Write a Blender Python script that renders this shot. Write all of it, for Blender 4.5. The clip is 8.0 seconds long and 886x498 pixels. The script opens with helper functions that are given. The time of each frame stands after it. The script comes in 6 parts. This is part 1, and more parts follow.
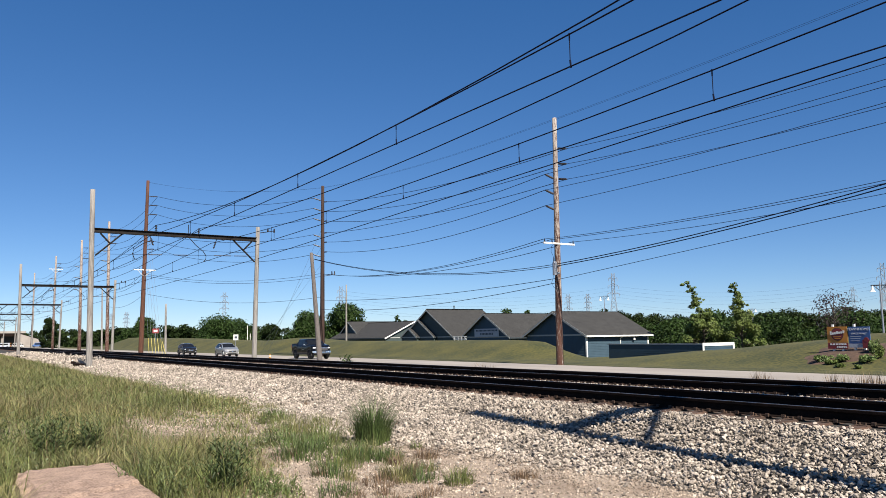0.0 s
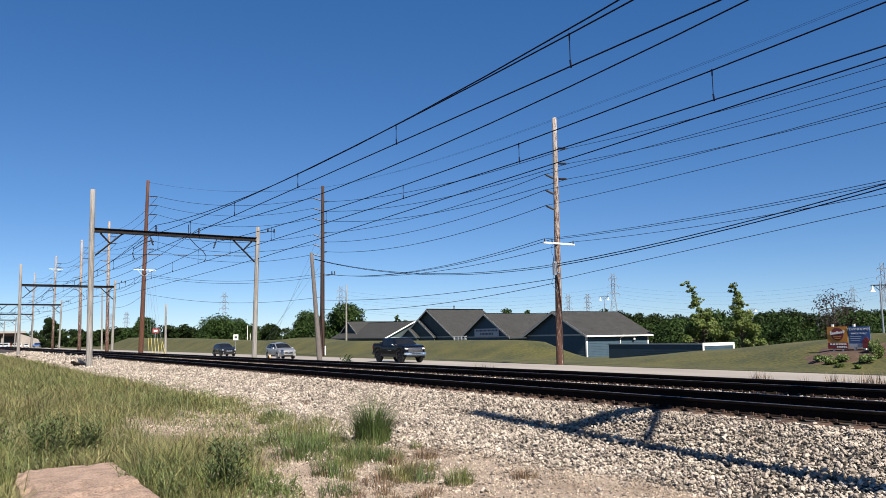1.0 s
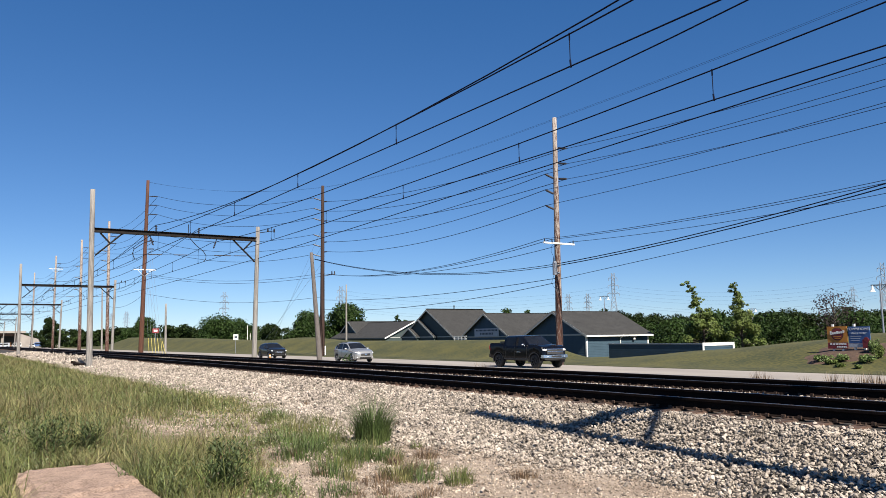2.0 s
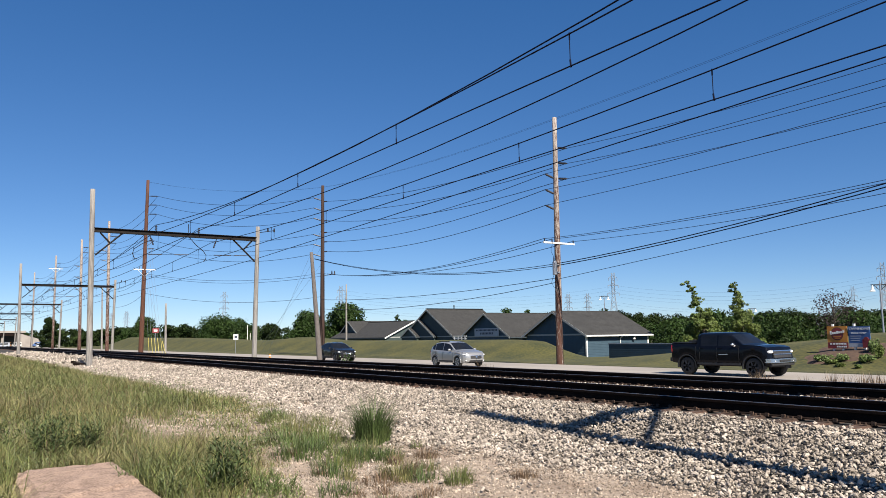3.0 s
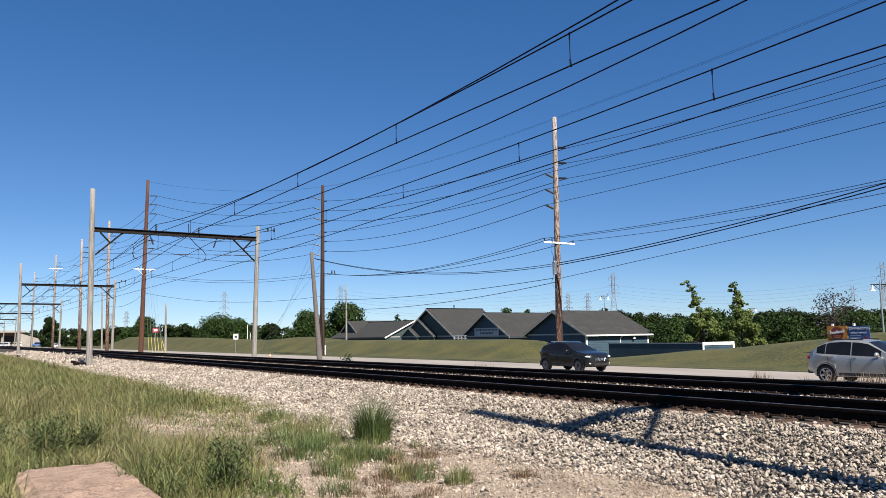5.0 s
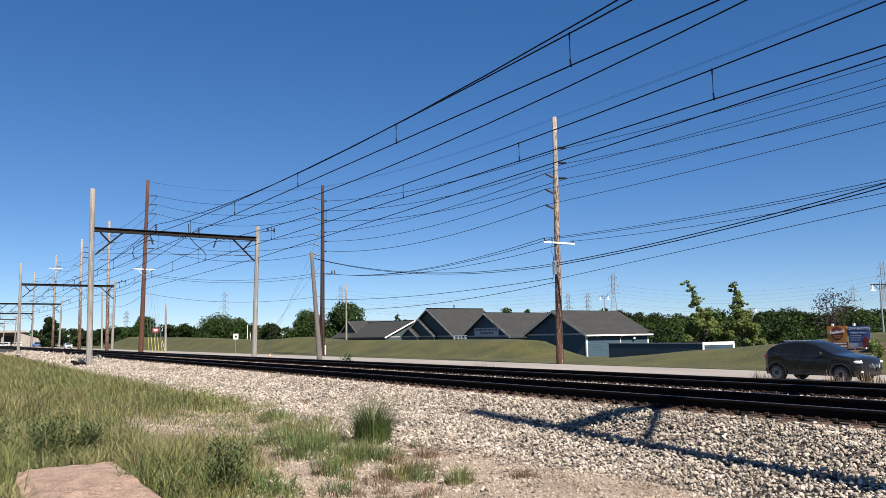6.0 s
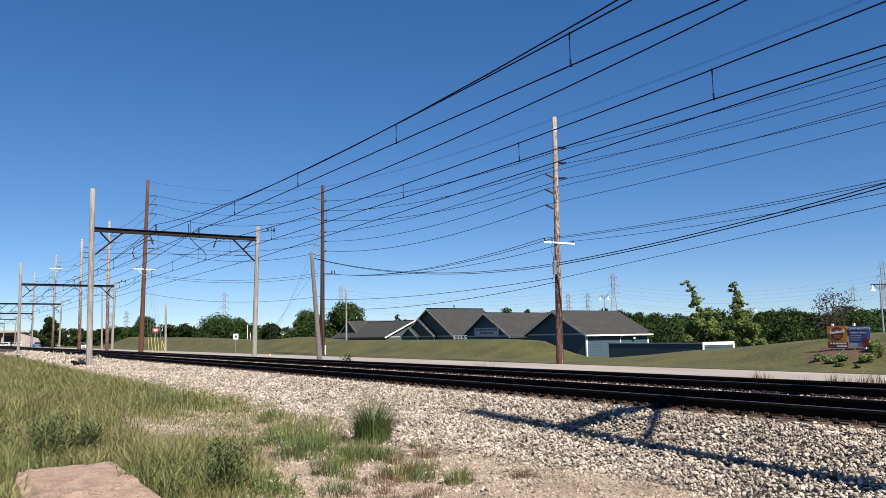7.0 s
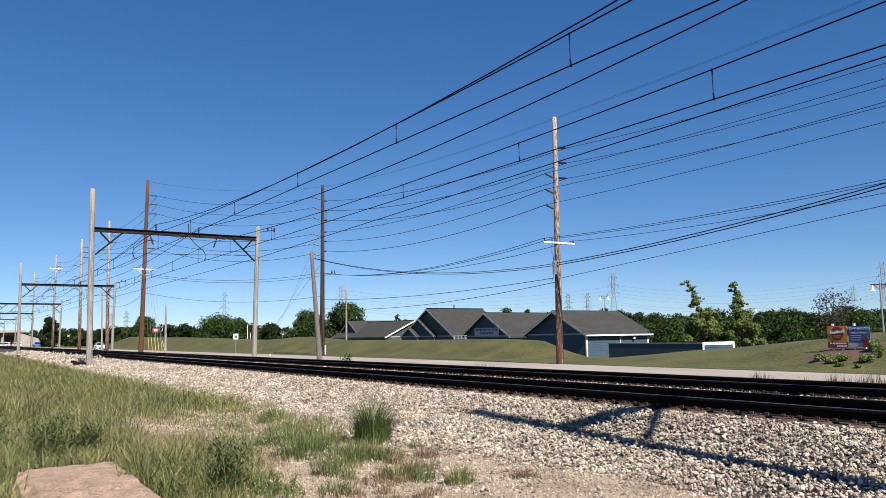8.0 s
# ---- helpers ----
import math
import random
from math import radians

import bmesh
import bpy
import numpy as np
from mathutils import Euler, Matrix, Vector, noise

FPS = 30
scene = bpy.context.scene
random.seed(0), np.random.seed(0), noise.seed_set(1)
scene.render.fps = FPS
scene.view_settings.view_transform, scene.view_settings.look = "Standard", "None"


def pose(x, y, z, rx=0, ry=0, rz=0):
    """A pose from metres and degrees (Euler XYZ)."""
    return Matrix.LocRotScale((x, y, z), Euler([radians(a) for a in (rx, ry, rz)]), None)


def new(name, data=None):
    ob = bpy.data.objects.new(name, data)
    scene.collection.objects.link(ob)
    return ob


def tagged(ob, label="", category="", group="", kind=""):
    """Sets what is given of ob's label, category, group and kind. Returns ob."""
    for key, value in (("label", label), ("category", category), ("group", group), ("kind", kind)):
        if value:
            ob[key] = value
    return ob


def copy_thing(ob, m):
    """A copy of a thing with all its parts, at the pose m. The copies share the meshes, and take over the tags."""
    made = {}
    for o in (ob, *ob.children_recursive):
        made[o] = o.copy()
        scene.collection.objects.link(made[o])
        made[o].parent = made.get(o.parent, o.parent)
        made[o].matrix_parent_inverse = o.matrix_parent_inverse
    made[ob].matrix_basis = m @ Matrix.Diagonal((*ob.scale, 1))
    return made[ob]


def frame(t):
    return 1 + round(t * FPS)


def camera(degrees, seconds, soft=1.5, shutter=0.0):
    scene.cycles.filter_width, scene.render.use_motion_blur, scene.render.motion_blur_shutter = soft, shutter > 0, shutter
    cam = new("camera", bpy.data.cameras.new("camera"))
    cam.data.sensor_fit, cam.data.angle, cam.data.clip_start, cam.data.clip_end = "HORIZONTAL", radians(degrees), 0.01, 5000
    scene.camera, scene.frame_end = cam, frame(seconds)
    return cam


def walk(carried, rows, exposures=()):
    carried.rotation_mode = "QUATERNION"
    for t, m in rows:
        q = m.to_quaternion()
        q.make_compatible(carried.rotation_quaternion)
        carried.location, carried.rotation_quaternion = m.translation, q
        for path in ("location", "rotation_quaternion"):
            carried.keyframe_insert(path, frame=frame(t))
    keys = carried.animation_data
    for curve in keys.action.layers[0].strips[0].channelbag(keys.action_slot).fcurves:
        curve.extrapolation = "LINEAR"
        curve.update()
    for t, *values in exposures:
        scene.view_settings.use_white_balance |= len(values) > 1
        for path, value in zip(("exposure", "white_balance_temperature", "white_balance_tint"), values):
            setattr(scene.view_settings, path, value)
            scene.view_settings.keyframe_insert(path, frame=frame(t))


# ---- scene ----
cam = camera(60.66, 8.0, soft=0.65)
walk(cam, [(0.0, pose(0, 0, 2.0, 96.60, 0.882, -33.212)),
           (1.7, pose(0, 0, 2.0, 96.59, 0.882, -33.212)),
           (4.0, pose(0, 0, 2.0, 96.555, 0.882, -33.212)),
           (8.0, pose(0, 0, 2.0, 96.54, 0.882, -33.212))],
     exposures=[(0.0, 1.19), (8.0, 1.19)])

# ---- light ----
SUN_EL, SUN_AZ = radians(43.5), radians(185.5)
world = bpy.data.worlds.new("sky")
scene.world = world
world.use_nodes = True
wn, wl = world.node_tree.nodes, world.node_tree.links
wn.clear()
sky = wn.new("ShaderNodeTexSky")
sky.sky_type, sky.sun_disc = "NISHITA", False
sky.sun_elevation, sky.sun_rotation = SUN_EL, SUN_AZ
sky.altitude, sky.air_density, sky.dust_density, sky.ozone_density = 300, 0.67, 0.12, 3.0
bg = wn.new("ShaderNodeBackground")
bg.inputs["Strength"].default_value = 0.0515
wo = wn.new("ShaderNodeOutputWorld")
haze = wn.new("ShaderNodeMix")  # an even blue airlight over the whole sky
haze.data_type = "RGBA"
haze.inputs["Factor"].default_value = 0.23
haze.inputs["B"].default_value = (0.3, 1.62, 5.1, 1)
wl.new(sky.outputs[0], haze.inputs["A"])
tone = wn.new("ShaderNodeHueSaturation")
tone.inputs["Saturation"].default_value = 1.125
wl.new(haze.outputs["Result"], tone.inputs["Color"])
wl.new(tone.outputs[0], bg.inputs["Color"])
wl.new(bg.outputs[0], wo.inputs["Surface"])
sun_data = bpy.data.lights.new("sun", "SUN")
sun_data.energy, sun_data.angle, sun_data.color = 5.0, radians(0.53), (1.0, 0.915, 0.79)
sun = new("sun", sun_data)
to_sun = Vector((math.sin(SUN_AZ) * math.cos(SUN_EL), math.cos(SUN_AZ) * math.cos(SUN_EL), math.sin(SUN_EL)))
sun.matrix_world = Matrix.Translation((0, -30, 60)) @ to_sun.to_track_quat("Z", "Y").to_matrix().to_4x4()


# ---- materials ----
def mat(name, a, b, scale=4.0, rough=0.8, bump=0.0, bscale=40.0, metal=0.0, fine=0.35, vary=0.0, island=False,
        stretch=(1, 1, 1), lo=0.35, hi=0.65, coat=0.0, spec=0.5):
    """Two tones mixed by noise at two scales, with a fine relief."""
    m = bpy.data.materials.new(name)
    m.use_nodes = True
    n, l = m.node_tree.nodes, m.node_tree.links
    bs = n["Principled BSDF"]
    tc = n.new("ShaderNodeTexCoord")
    mp = n.new("ShaderNodeMapping")
    mp.inputs["Scale"].default_value = stretch
    l.new(tc.outputs["Object"], mp.inputs["Vector"])
    n1 = n.new("ShaderNodeTexNoise")
    n1.inputs["Scale"].default_value, n1.inputs["Detail"].default_value = scale, 6
    n2 = n.new("ShaderNodeTexNoise")
    n2.inputs["Scale"].default_value, n2.inputs["Detail"].default_value = bscale, 4
    l.new(mp.outputs[0], n1.inputs["Vector"])
    l.new(mp.outputs[0], n2.inputs["Vector"])
    ad = n.new("ShaderNodeMix")
    ad.inputs["Factor"].default_value = fine
    l.new(n1.outputs["Fac"], ad.inputs["A"])
    l.new(n2.outputs["Fac"], ad.inputs["B"])
    rp = n.new("ShaderNodeMapRange")
    rp.inputs["From Min"].default_value, rp.inputs["From Max"].default_value = lo, hi
    l.new(ad.outputs["Result"], rp.inputs["Value"])
    mx = n.new("ShaderNodeMix")
    mx.data_type = "RGBA"
    mx.inputs["A"].default_value, mx.inputs["B"].default_value = (*a, 1), (*b, 1)
    l.new(rp.outputs[0], mx.inputs["Factor"])
    col = mx.outputs["Result"]
    if vary:
        src = n.new("ShaderNodeNewGeometry").outputs["Random Per Island"] if island else n.new("ShaderNodeObjectInfo").outputs["Random"]
        mr = n.new("ShaderNodeMapRange")
        mr.inputs["To Min"].default_value, mr.inputs["To Max"].default_value = 1 - vary, 1 + vary
        l.new(src, mr.inputs["Value"])
        hs = n.new("ShaderNodeHueSaturation")
        l.new(mr.outputs[0], hs.inputs["Value"])
        l.new(col, hs.inputs["Color"])
        col = hs.outputs["Color"]
    l.new(col, bs.inputs["Base Color"])
    bs.inputs["Roughness"].default_value, bs.inputs["Metallic"].default_value = rough, metal
    bs.inputs["Coat Weight"].default_value = coat
    bs.inputs["Specular IOR Level"].default_value = spec
    if bump:
        bp = n.new("ShaderNodeBump")
        bp.inputs["Strength"].default_value, bp.inputs["Distance"].default_value = bump, 0.02
        l.new(n2.outputs["Fac"], bp.inputs["Height"])
        l.new(bp.outputs[0], bs.inputs["Normal"])
    return m


def leaf_mat(name, a, b, scale=0.6, trans=0.22, spec=0.45):
    m = mat(name, a, b, scale, 0.55, vary=0.5, island=True, spec=spec)
    n, l = m.node_tree.nodes, m.node_tree.links
    bs = n["Principled BSDF"]
    tr = n.new("ShaderNodeBsdfTranslucent")
    src = bs.inputs["Base Color"].links[0].from_socket
    l.new(src, tr.inputs["Color"])
    ms = n.new("ShaderNodeMixShader")
    ms.inputs[0].default_value = trans
    l.new(bs.outputs[0], ms.inputs[1])
    l.new(tr.outputs[0], ms.inputs[2])
    l.new(ms.outputs[0], n["Material Output"].inputs["Surface"])
    return m


M_DIRT = mat("gravelly_dirt", (0.148, 0.107, 0.079), (0.288, 0.237, 0.19), 1.6, 0.95, 0.9, 22)
# shade in the crevices between stones is painted as this near-black bed
M_SHADED_BED = mat("shaded_ballast_bed", (0.009, 0.0075, 0.0065), (0.04, 0.034, 0.028), 14, 0.95, 1.0, 30)
M_STONE = mat("ballast_stone", (0.165, 0.138, 0.114), (0.405, 0.352, 0.3), 2.0, 0.9, 0.7, 60, vary=0.5, island=True)
M_GRAVEL = mat("tan_gravel", (0.15, 0.115, 0.088), (0.355, 0.297, 0.242), 2.0, 0.9, 0.7, 60, vary=0.55, island=True)
M_LAWN = mat("mown_lawn", (0.0175, 0.0235, 0.0038), (0.072, 0.0655, 0.012), 0.3, 0.95, 0.8, 5, fine=0.6, lo=0.38, hi=0.62)
M_MULCH = mat("bark_mulch", (0.036, 0.021, 0.014), (0.085, 0.05, 0.034), 3, 0.95, 0.9, 20)
M_ROAD = mat("pale_concrete_road", (0.1969, 0.176, 0.1602), (0.2669, 0.242, 0.2205), 0.5, 0.9, 0.3, 30, stretch=(1, 0.25, 1))
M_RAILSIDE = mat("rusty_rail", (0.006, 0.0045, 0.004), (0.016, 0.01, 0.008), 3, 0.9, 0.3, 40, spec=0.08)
M_RAILTOP = mat("worn_rail_head", (0.1232, 0.1228, 0.1296), (0.1904, 0.1932, 0.2074), 4, 0.42, metal=0.9)
M_RUST = mat("rusty_tie_plate", (0.026, 0.014, 0.009), (0.085, 0.047, 0.03), 9, 0.9, 0.5, 60, vary=0.3)
M_TIE = mat("creosoted_tie", (0.028, 0.0164, 0.0117), (0.084, 0.0468, 0.0324), 6, 0.9, 0.6, 30, vary=0.25, stretch=(0.3, 3, 3))
M_GREYWOOD = mat("weathered_grey_pole", (0.072, 0.065, 0.06), (0.235, 0.222, 0.21), 3, 0.9, 0.8, 9, stretch=(6, 6, 0.3), lo=0.3, hi=0.6)
M_DARKREDWOOD = mat("dark_brown_pole", (0.0123, 0.0062, 0.0045), (0.042, 0.0176, 0.0108), 3, 0.85, 0.5, 14, stretch=(4, 4, 0.25))
M_REDWOOD = mat("red_brown_pole", (0.0315, 0.0114, 0.0072), (0.1006, 0.0361, 0.018), 3, 0.85, 0.5, 14, stretch=(4, 4, 0.2))
M_DARKGREYWOOD = mat("dark_weathered_pole", (0.0616, 0.0527, 0.0486), (0.112, 0.0995, 0.0972), 6, 0.9, 0.7, 40, stretch=(2.5, 2.5, 0.12))
M_PEELWOOD = mat("peeling_pole", (0.0613, 0.0246, 0.0162), (0.2712, 0.2376, 0.216), 3.2, 0.9, 0.8, 14, stretch=(4, 4, 0.75), lo=0.44, hi=0.57)
n_, l_ = M_PEELWOOD.node_tree.nodes, M_PEELWOOD.node_tree.links
rng_ = next(q for q in n_ if q.bl_idname == "ShaderNodeMapRange")
xyz_ = n_.new("ShaderNodeSeparateXYZ")
l_.new(next(q for q in n_ if q.bl_idname == "ShaderNodeTexCoord").outputs["Object"], xyz_.inputs[0])
up_ = n_.new("ShaderNodeMapRange")  # bark is gone higher up the pole
up_.inputs["From Min"].default_value, up_.inputs["From Max"].default_value = 1.0, 16.0
up_.inputs["To Min"].default_value, up_.inputs["To Max"].default_value = -0.10, 0.06
l_.new(xyz_.outputs["Z"], up_.inputs["Value"])
add_ = n_.new("ShaderNodeMath")
l_.new(rng_.inputs["Value"].links[0].from_socket, add_.inputs[0])
l_.new(up_.outputs[0], add_.inputs[1])
l_.new(add_.outputs[0], rng_.inputs["Value"])
M_STEEL = mat("dark_steel_beam", (0.006, 0.005, 0.005), (0.016, 0.0135, 0.0125), 4, 0.75, 0.2, 40, spec=0.15)
M_WIRE = mat("dark_wire", (0.003, 0.004, 0.014), (0.006, 0.008, 0.02), 3, 0.8, spec=0.1)
M_THINWIRE = mat("pale_wire", (0.008, 0.012, 0.026), (0.014, 0.02, 0.038), 3, 0.8, spec=0.1)
M_INSUL = mat("dark_insulator", (0.0168, 0.0164, 0.0227), (0.0336, 0.0322, 0.0389), 6, 0.35)
M_WHITEPAINT = mat("white_paint", (0.60, 0.60, 0.58), (0.68, 0.68, 0.66), 3, 0.6)
M_GREYMETAL = mat("galvanised_metal", (0.2128, 0.2283, 0.2592), (0.28, 0.2985, 0.337), 5, 0.45, metal=0.6)
# steel made paler and bluer, with the haze of distance in its colour
M_HAZED_LATTICE = mat("hazed_lattice_steel", (0.15, 0.18, 0.225), (0.21, 0.245, 0.295), 1, 0.7)
M_SIDING = mat("blue_siding", (0.0192, 0.044, 0.0657), (0.0271, 0.0563, 0.0828), 1.2, 0.65, 0.1, 30)
M_SIDING_GREEN = mat("grey_green_siding", (0.0175, 0.0326, 0.0333), (0.0245, 0.0414, 0.0414), 1.2, 0.65, 0.1, 30)
M_TRIM = mat("pale_grey_trim", (0.2363, 0.2464, 0.243), (0.2975, 0.308, 0.306), 3, 0.6)
M_GUTTER_AND_SHADE = mat("dark_gutter_and_shade", (0.0224, 0.0322, 0.0389), (0.0336, 0.0439, 0.0518), 3, 0.6)
M_SHINGLE = mat("grey_brown_shingles", (0.008, 0.0082, 0.0085), (0.038, 0.0378, 0.0375), 1.4, 0.95, 0.9, 14, fine=0.75, lo=0.38, hi=0.62)
M_GLASS = mat("dark_car_glass", (0.006, 0.007, 0.009), (0.011, 0.012, 0.015), 2, 0.05, spec=0.22)
M_TYRE = mat("tyre_rubber", (0.012, 0.012, 0.012), (0.025, 0.025, 0.025), 8, 0.85)
M_ALLOY = mat("alloy_rim", (0.45, 0.45, 0.46), (0.58, 0.58, 0.6), 4, 0.3, metal=0.9)
M_GREYRIM = mat("grey_alloy_rim", (0.112, 0.117, 0.1361), (0.1792, 0.1873, 0.2138), 4, 0.35, metal=0.8)
M_DARKRIM = mat("dark_rim", (0.0224, 0.0234, 0.0292), (0.0448, 0.0468, 0.0551), 4, 0.4, metal=0.6)
M_CHROME = mat("chrome", (0.66, 0.66, 0.67), (0.8, 0.8, 0.81), 2, 0.27, metal=1.0)
M_BLACKPLASTIC = mat("black_plastic", (0.012, 0.012, 0.013), (0.022, 0.022, 0.023), 6, 0.6)
M_LENS = mat("headlamp_lens", (0.42, 0.43, 0.45), (0.85, 0.86, 0.88), 18, 0.08, spec=0.9)
M_REDLENS = mat("red_lens", (0.196, 0.007, 0.0077), (0.252, 0.0117, 0.013), 6, 0.2)
M_NAVY = mat("navy_car_paint", (0.0025, 0.0032, 0.006), (0.004, 0.005, 0.009), 1, 0.18, coat=0.12, spec=0.12)
M_SILVER = mat("silver_car_paint", (0.30, 0.304, 0.312), (0.335, 0.34, 0.348), 1, 0.3, metal=0.55, coat=0.5)
M_SLATE = mat("slate_car_paint", (0.007, 0.0075, 0.0085), (0.011, 0.0115, 0.013), 1, 0.22, coat=0.3, spec=0.25)
M_CARWHITE = mat("white_car_paint", (0.4813, 0.484, 0.495), (0.525, 0.528, 0.54), 1, 0.3, coat=0.5)
M_YELLOW = mat("yellow_plastic", (0.308, 0.2458, 0.0389), (0.3808, 0.3219, 0.0778), 3, 0.5)
M_ORANGE = mat("orange_paint", (0.42, 0.158, 0.0194), (0.448, 0.1932, 0.0324), 3, 0.5)
M_SIGNBLUE = mat("blue_panel", (0.028, 0.0761, 0.2203), (0.0392, 0.0995, 0.2592), 2, 0.5)
M_SIGNRED = mat("dark_red_panel", (0.1568, 0.0146, 0.0194), (0.2016, 0.0234, 0.0259), 2, 0.5)
M_SIGNGREY = mat("grey_panel", (0.28, 0.3043, 0.3564), (0.336, 0.3628, 0.4212), 2, 0.5)
M_DARKINK = mat("dark_lettering", (0.0168, 0.0234, 0.0454), (0.028, 0.0351, 0.0583), 2, 0.5)
M_BARK = mat("tree_bark", (0.0392, 0.0304, 0.0247), (0.0728, 0.0585, 0.0486), 5, 0.95, 0.6, 20)
M_LEAF_MID = leaf_mat("mid_green_leaves", (0.014, 0.03, 0.008), (0.036, 0.063, 0.016), 0.5, spec=0.12)
M_LEAF_DARK = leaf_mat("dark_green_leaves", (0.005, 0.011, 0.004), (0.025, 0.039, 0.011), 0.16, trans=0.12, spec=0.06)
M_LEAF_BRIGHT = leaf_mat("bright_green_leaves", (0.0772, 0.1178, 0.0309), (0.1187, 0.1675, 0.0481))
M_LEAF_PLUM = leaf_mat("plum_leaves", (0.0179, 0.0112, 0.0138), (0.0356, 0.0217, 0.0248), spec=0.15)
M_LEAF_YOUNG = leaf_mat("young_tree_leaves", (0.056, 0.088, 0.02), (0.128, 0.162, 0.043), spec=0.25)
M_HERB = leaf_mat("dark_herb_leaves", (0.028, 0.0502, 0.018), (0.077, 0.1056, 0.0378), 2.0, spec=0.3)
M_WEED = leaf_mat("weed_leaves", (0.0623, 0.0899, 0.0309), (0.1365, 0.1581, 0.0653))
M_TUFT_DEEP = leaf_mat("deep_green_tuft", (0.036, 0.066, 0.02), (0.105, 0.138, 0.045), 2.0, spec=0.3)
M_GRASS = leaf_mat("meadow_grass", (0.0542, 0.0669, 0.018), (0.2625, 0.2306, 0.1008), 0.8)
M_TUFT = leaf_mat("green_tuft", (0.0656, 0.0898, 0.0234), (0.1488, 0.1602, 0.0522), 1.4)
M_DRYGRASS = leaf_mat("dry_grass", (0.095, 0.058, 0.034), (0.205, 0.145, 0.092), 2.0)
M_BLOCK = mat("pinkish_concrete", (0.10, 0.064, 0.046), (0.315, 0.222, 0.17), 6.0, 0.95, 0.9, 48, fine=0.6, lo=0.34, hi=0.58)


# ---- helpers for building ----
def part(name, bm, material, parent=None, label="", smooth=False, kind=""):
    me = bpy.data.meshes.new(name)
    bm.to_mesh(me)
    bm.free()
    if smooth:
        me.polygons.foreach_set("use_smooth", [True] * len(me.polygons))
    for m in material if isinstance(material, (list, tuple)) else (material,):
        me.materials.append(m)
    ob = new(name, me)
    ob.parent = parent
    return tagged(ob, label=label, kind=kind)


def thing(name, m, label, category, group=""):
    ob = new(name)
    ob.empty_display_size = 0.2
    ob.matrix_world = m
    return tagged(ob, label, category, group)


def raw(name, verts, faces, material, parent=None, smooth=False):
    me = bpy.data.meshes.new(name)
    me.from_pydata(verts, [], faces)
    if smooth:
        me.polygons.foreach_set("use_smooth", [True] * len(me.polygons))
    me.materials.append(material)
    ob = new(name, me)
    ob.parent = parent
    return ob


def box(bm, x0, x1, y0, y1, z0, z1, bev=0.0, m=None):
    r = bmesh.ops.create_cube(bm, size=1.0)
    vs = r["verts"]
    for v in vs:
        v.co = Vector(((x0 + x1) / 2 + v.co.x * (x1 - x0), (y0 + y1) / 2 + v.co.y * (y1 - y0), (z0 + z1) / 2 + v.co.z * (z1 - z0)))
    if m is not None:
        bmesh.ops.transform(bm, matrix=m, verts=vs)
    if bev:
        es = list({e for v in vs for e in v.link_edges})
        bmesh.ops.bevel(bm, geom=es, offset=bev, segments=2, affect="EDGES")
    return bm


def rod(bm, p, q, r0, r1=None, n=8, caps=True):
    p, q = Vector(p), Vector(q)
    r1 = r0 if r1 is None else r1
    d = q - p
    t = d.to_track_quat("Z", "Y").to_matrix()
    rings = []
    for c, r in ((p, r0), (q, r1)):
        rings.append([bm.verts.new(c + t @ Vector((r * math.cos(2 * math.pi * k / n), r * math.sin(2 * math.pi * k / n), 0))) for k in range(n)])
    for k in range(n):
        bm.faces.new((rings[0][k], rings[0][(k + 1) % n], rings[1][(k + 1) % n], rings[1][k]))
    if caps:
        bm.faces.new(rings[0][::-1])
        bm.faces.new(rings[1])
    return bm


def tube(bm, pts, r, n=5):
    pts = [Vector(p) for p in pts]
    rings = []
    for i, p in enumerate(pts):
        d = (pts[min(i + 1, len(pts) - 1)] - pts[max(i - 1, 0)])
        t = d.to_track_quat("Z", "Y").to_matrix()
        rings.append([bm.verts.new(p + t @ Vector((r * math.cos(2 * math.pi * k / n), r * math.sin(2 * math.pi * k / n), 0))) for k in range(n)])
    for a, b in zip(rings, rings[1:]):
        for k in range(n):
            bm.faces.new((a[k], a[(k + 1) % n], b[(k + 1) % n], b[k]))
    bm.faces.new(rings[0][::-1])
    bm.faces.new(rings[-1])
    return bm


def sag_points(p, q, sag, n=24):
    p, q = Vector(p), Vector(q)
    return [p.lerp(q, k / n) - Vector((0, 0, sag * 4 * (k / n) * (1 - k / n))) for k in range(n + 1)]


def smoothstep(a, b, x):
    t = np.clip((np.asarray(x, float) - a) / (b - a), 0, 1)
    return t * t * (3 - 2 * t)


# ---- ground ----
BERM_Y = [-400, 10, 20.5, 23.5, 25.9, 28.1, 33.5, 36.7, 41, 46.2, 49.2, 51.7, 54.8, 60, 76, 95, 100, 106, 112.7, 120, 131, 156, 184, 221, 243, 262, 290, 500]
BERM_Z = [1.6, 1.9, 1.9, 1.77, 1.45, 1.28, 0.78, 0.6, 0.2, -0.19, -0.09, 0.48, 1.38, 1.55, 1.55, 1.58, 1.61, 1.88, 2.2, 1.95, 1.72, 2.14, 2.54, 2.8, 3.1, 1.5, 0.3, 0.0]


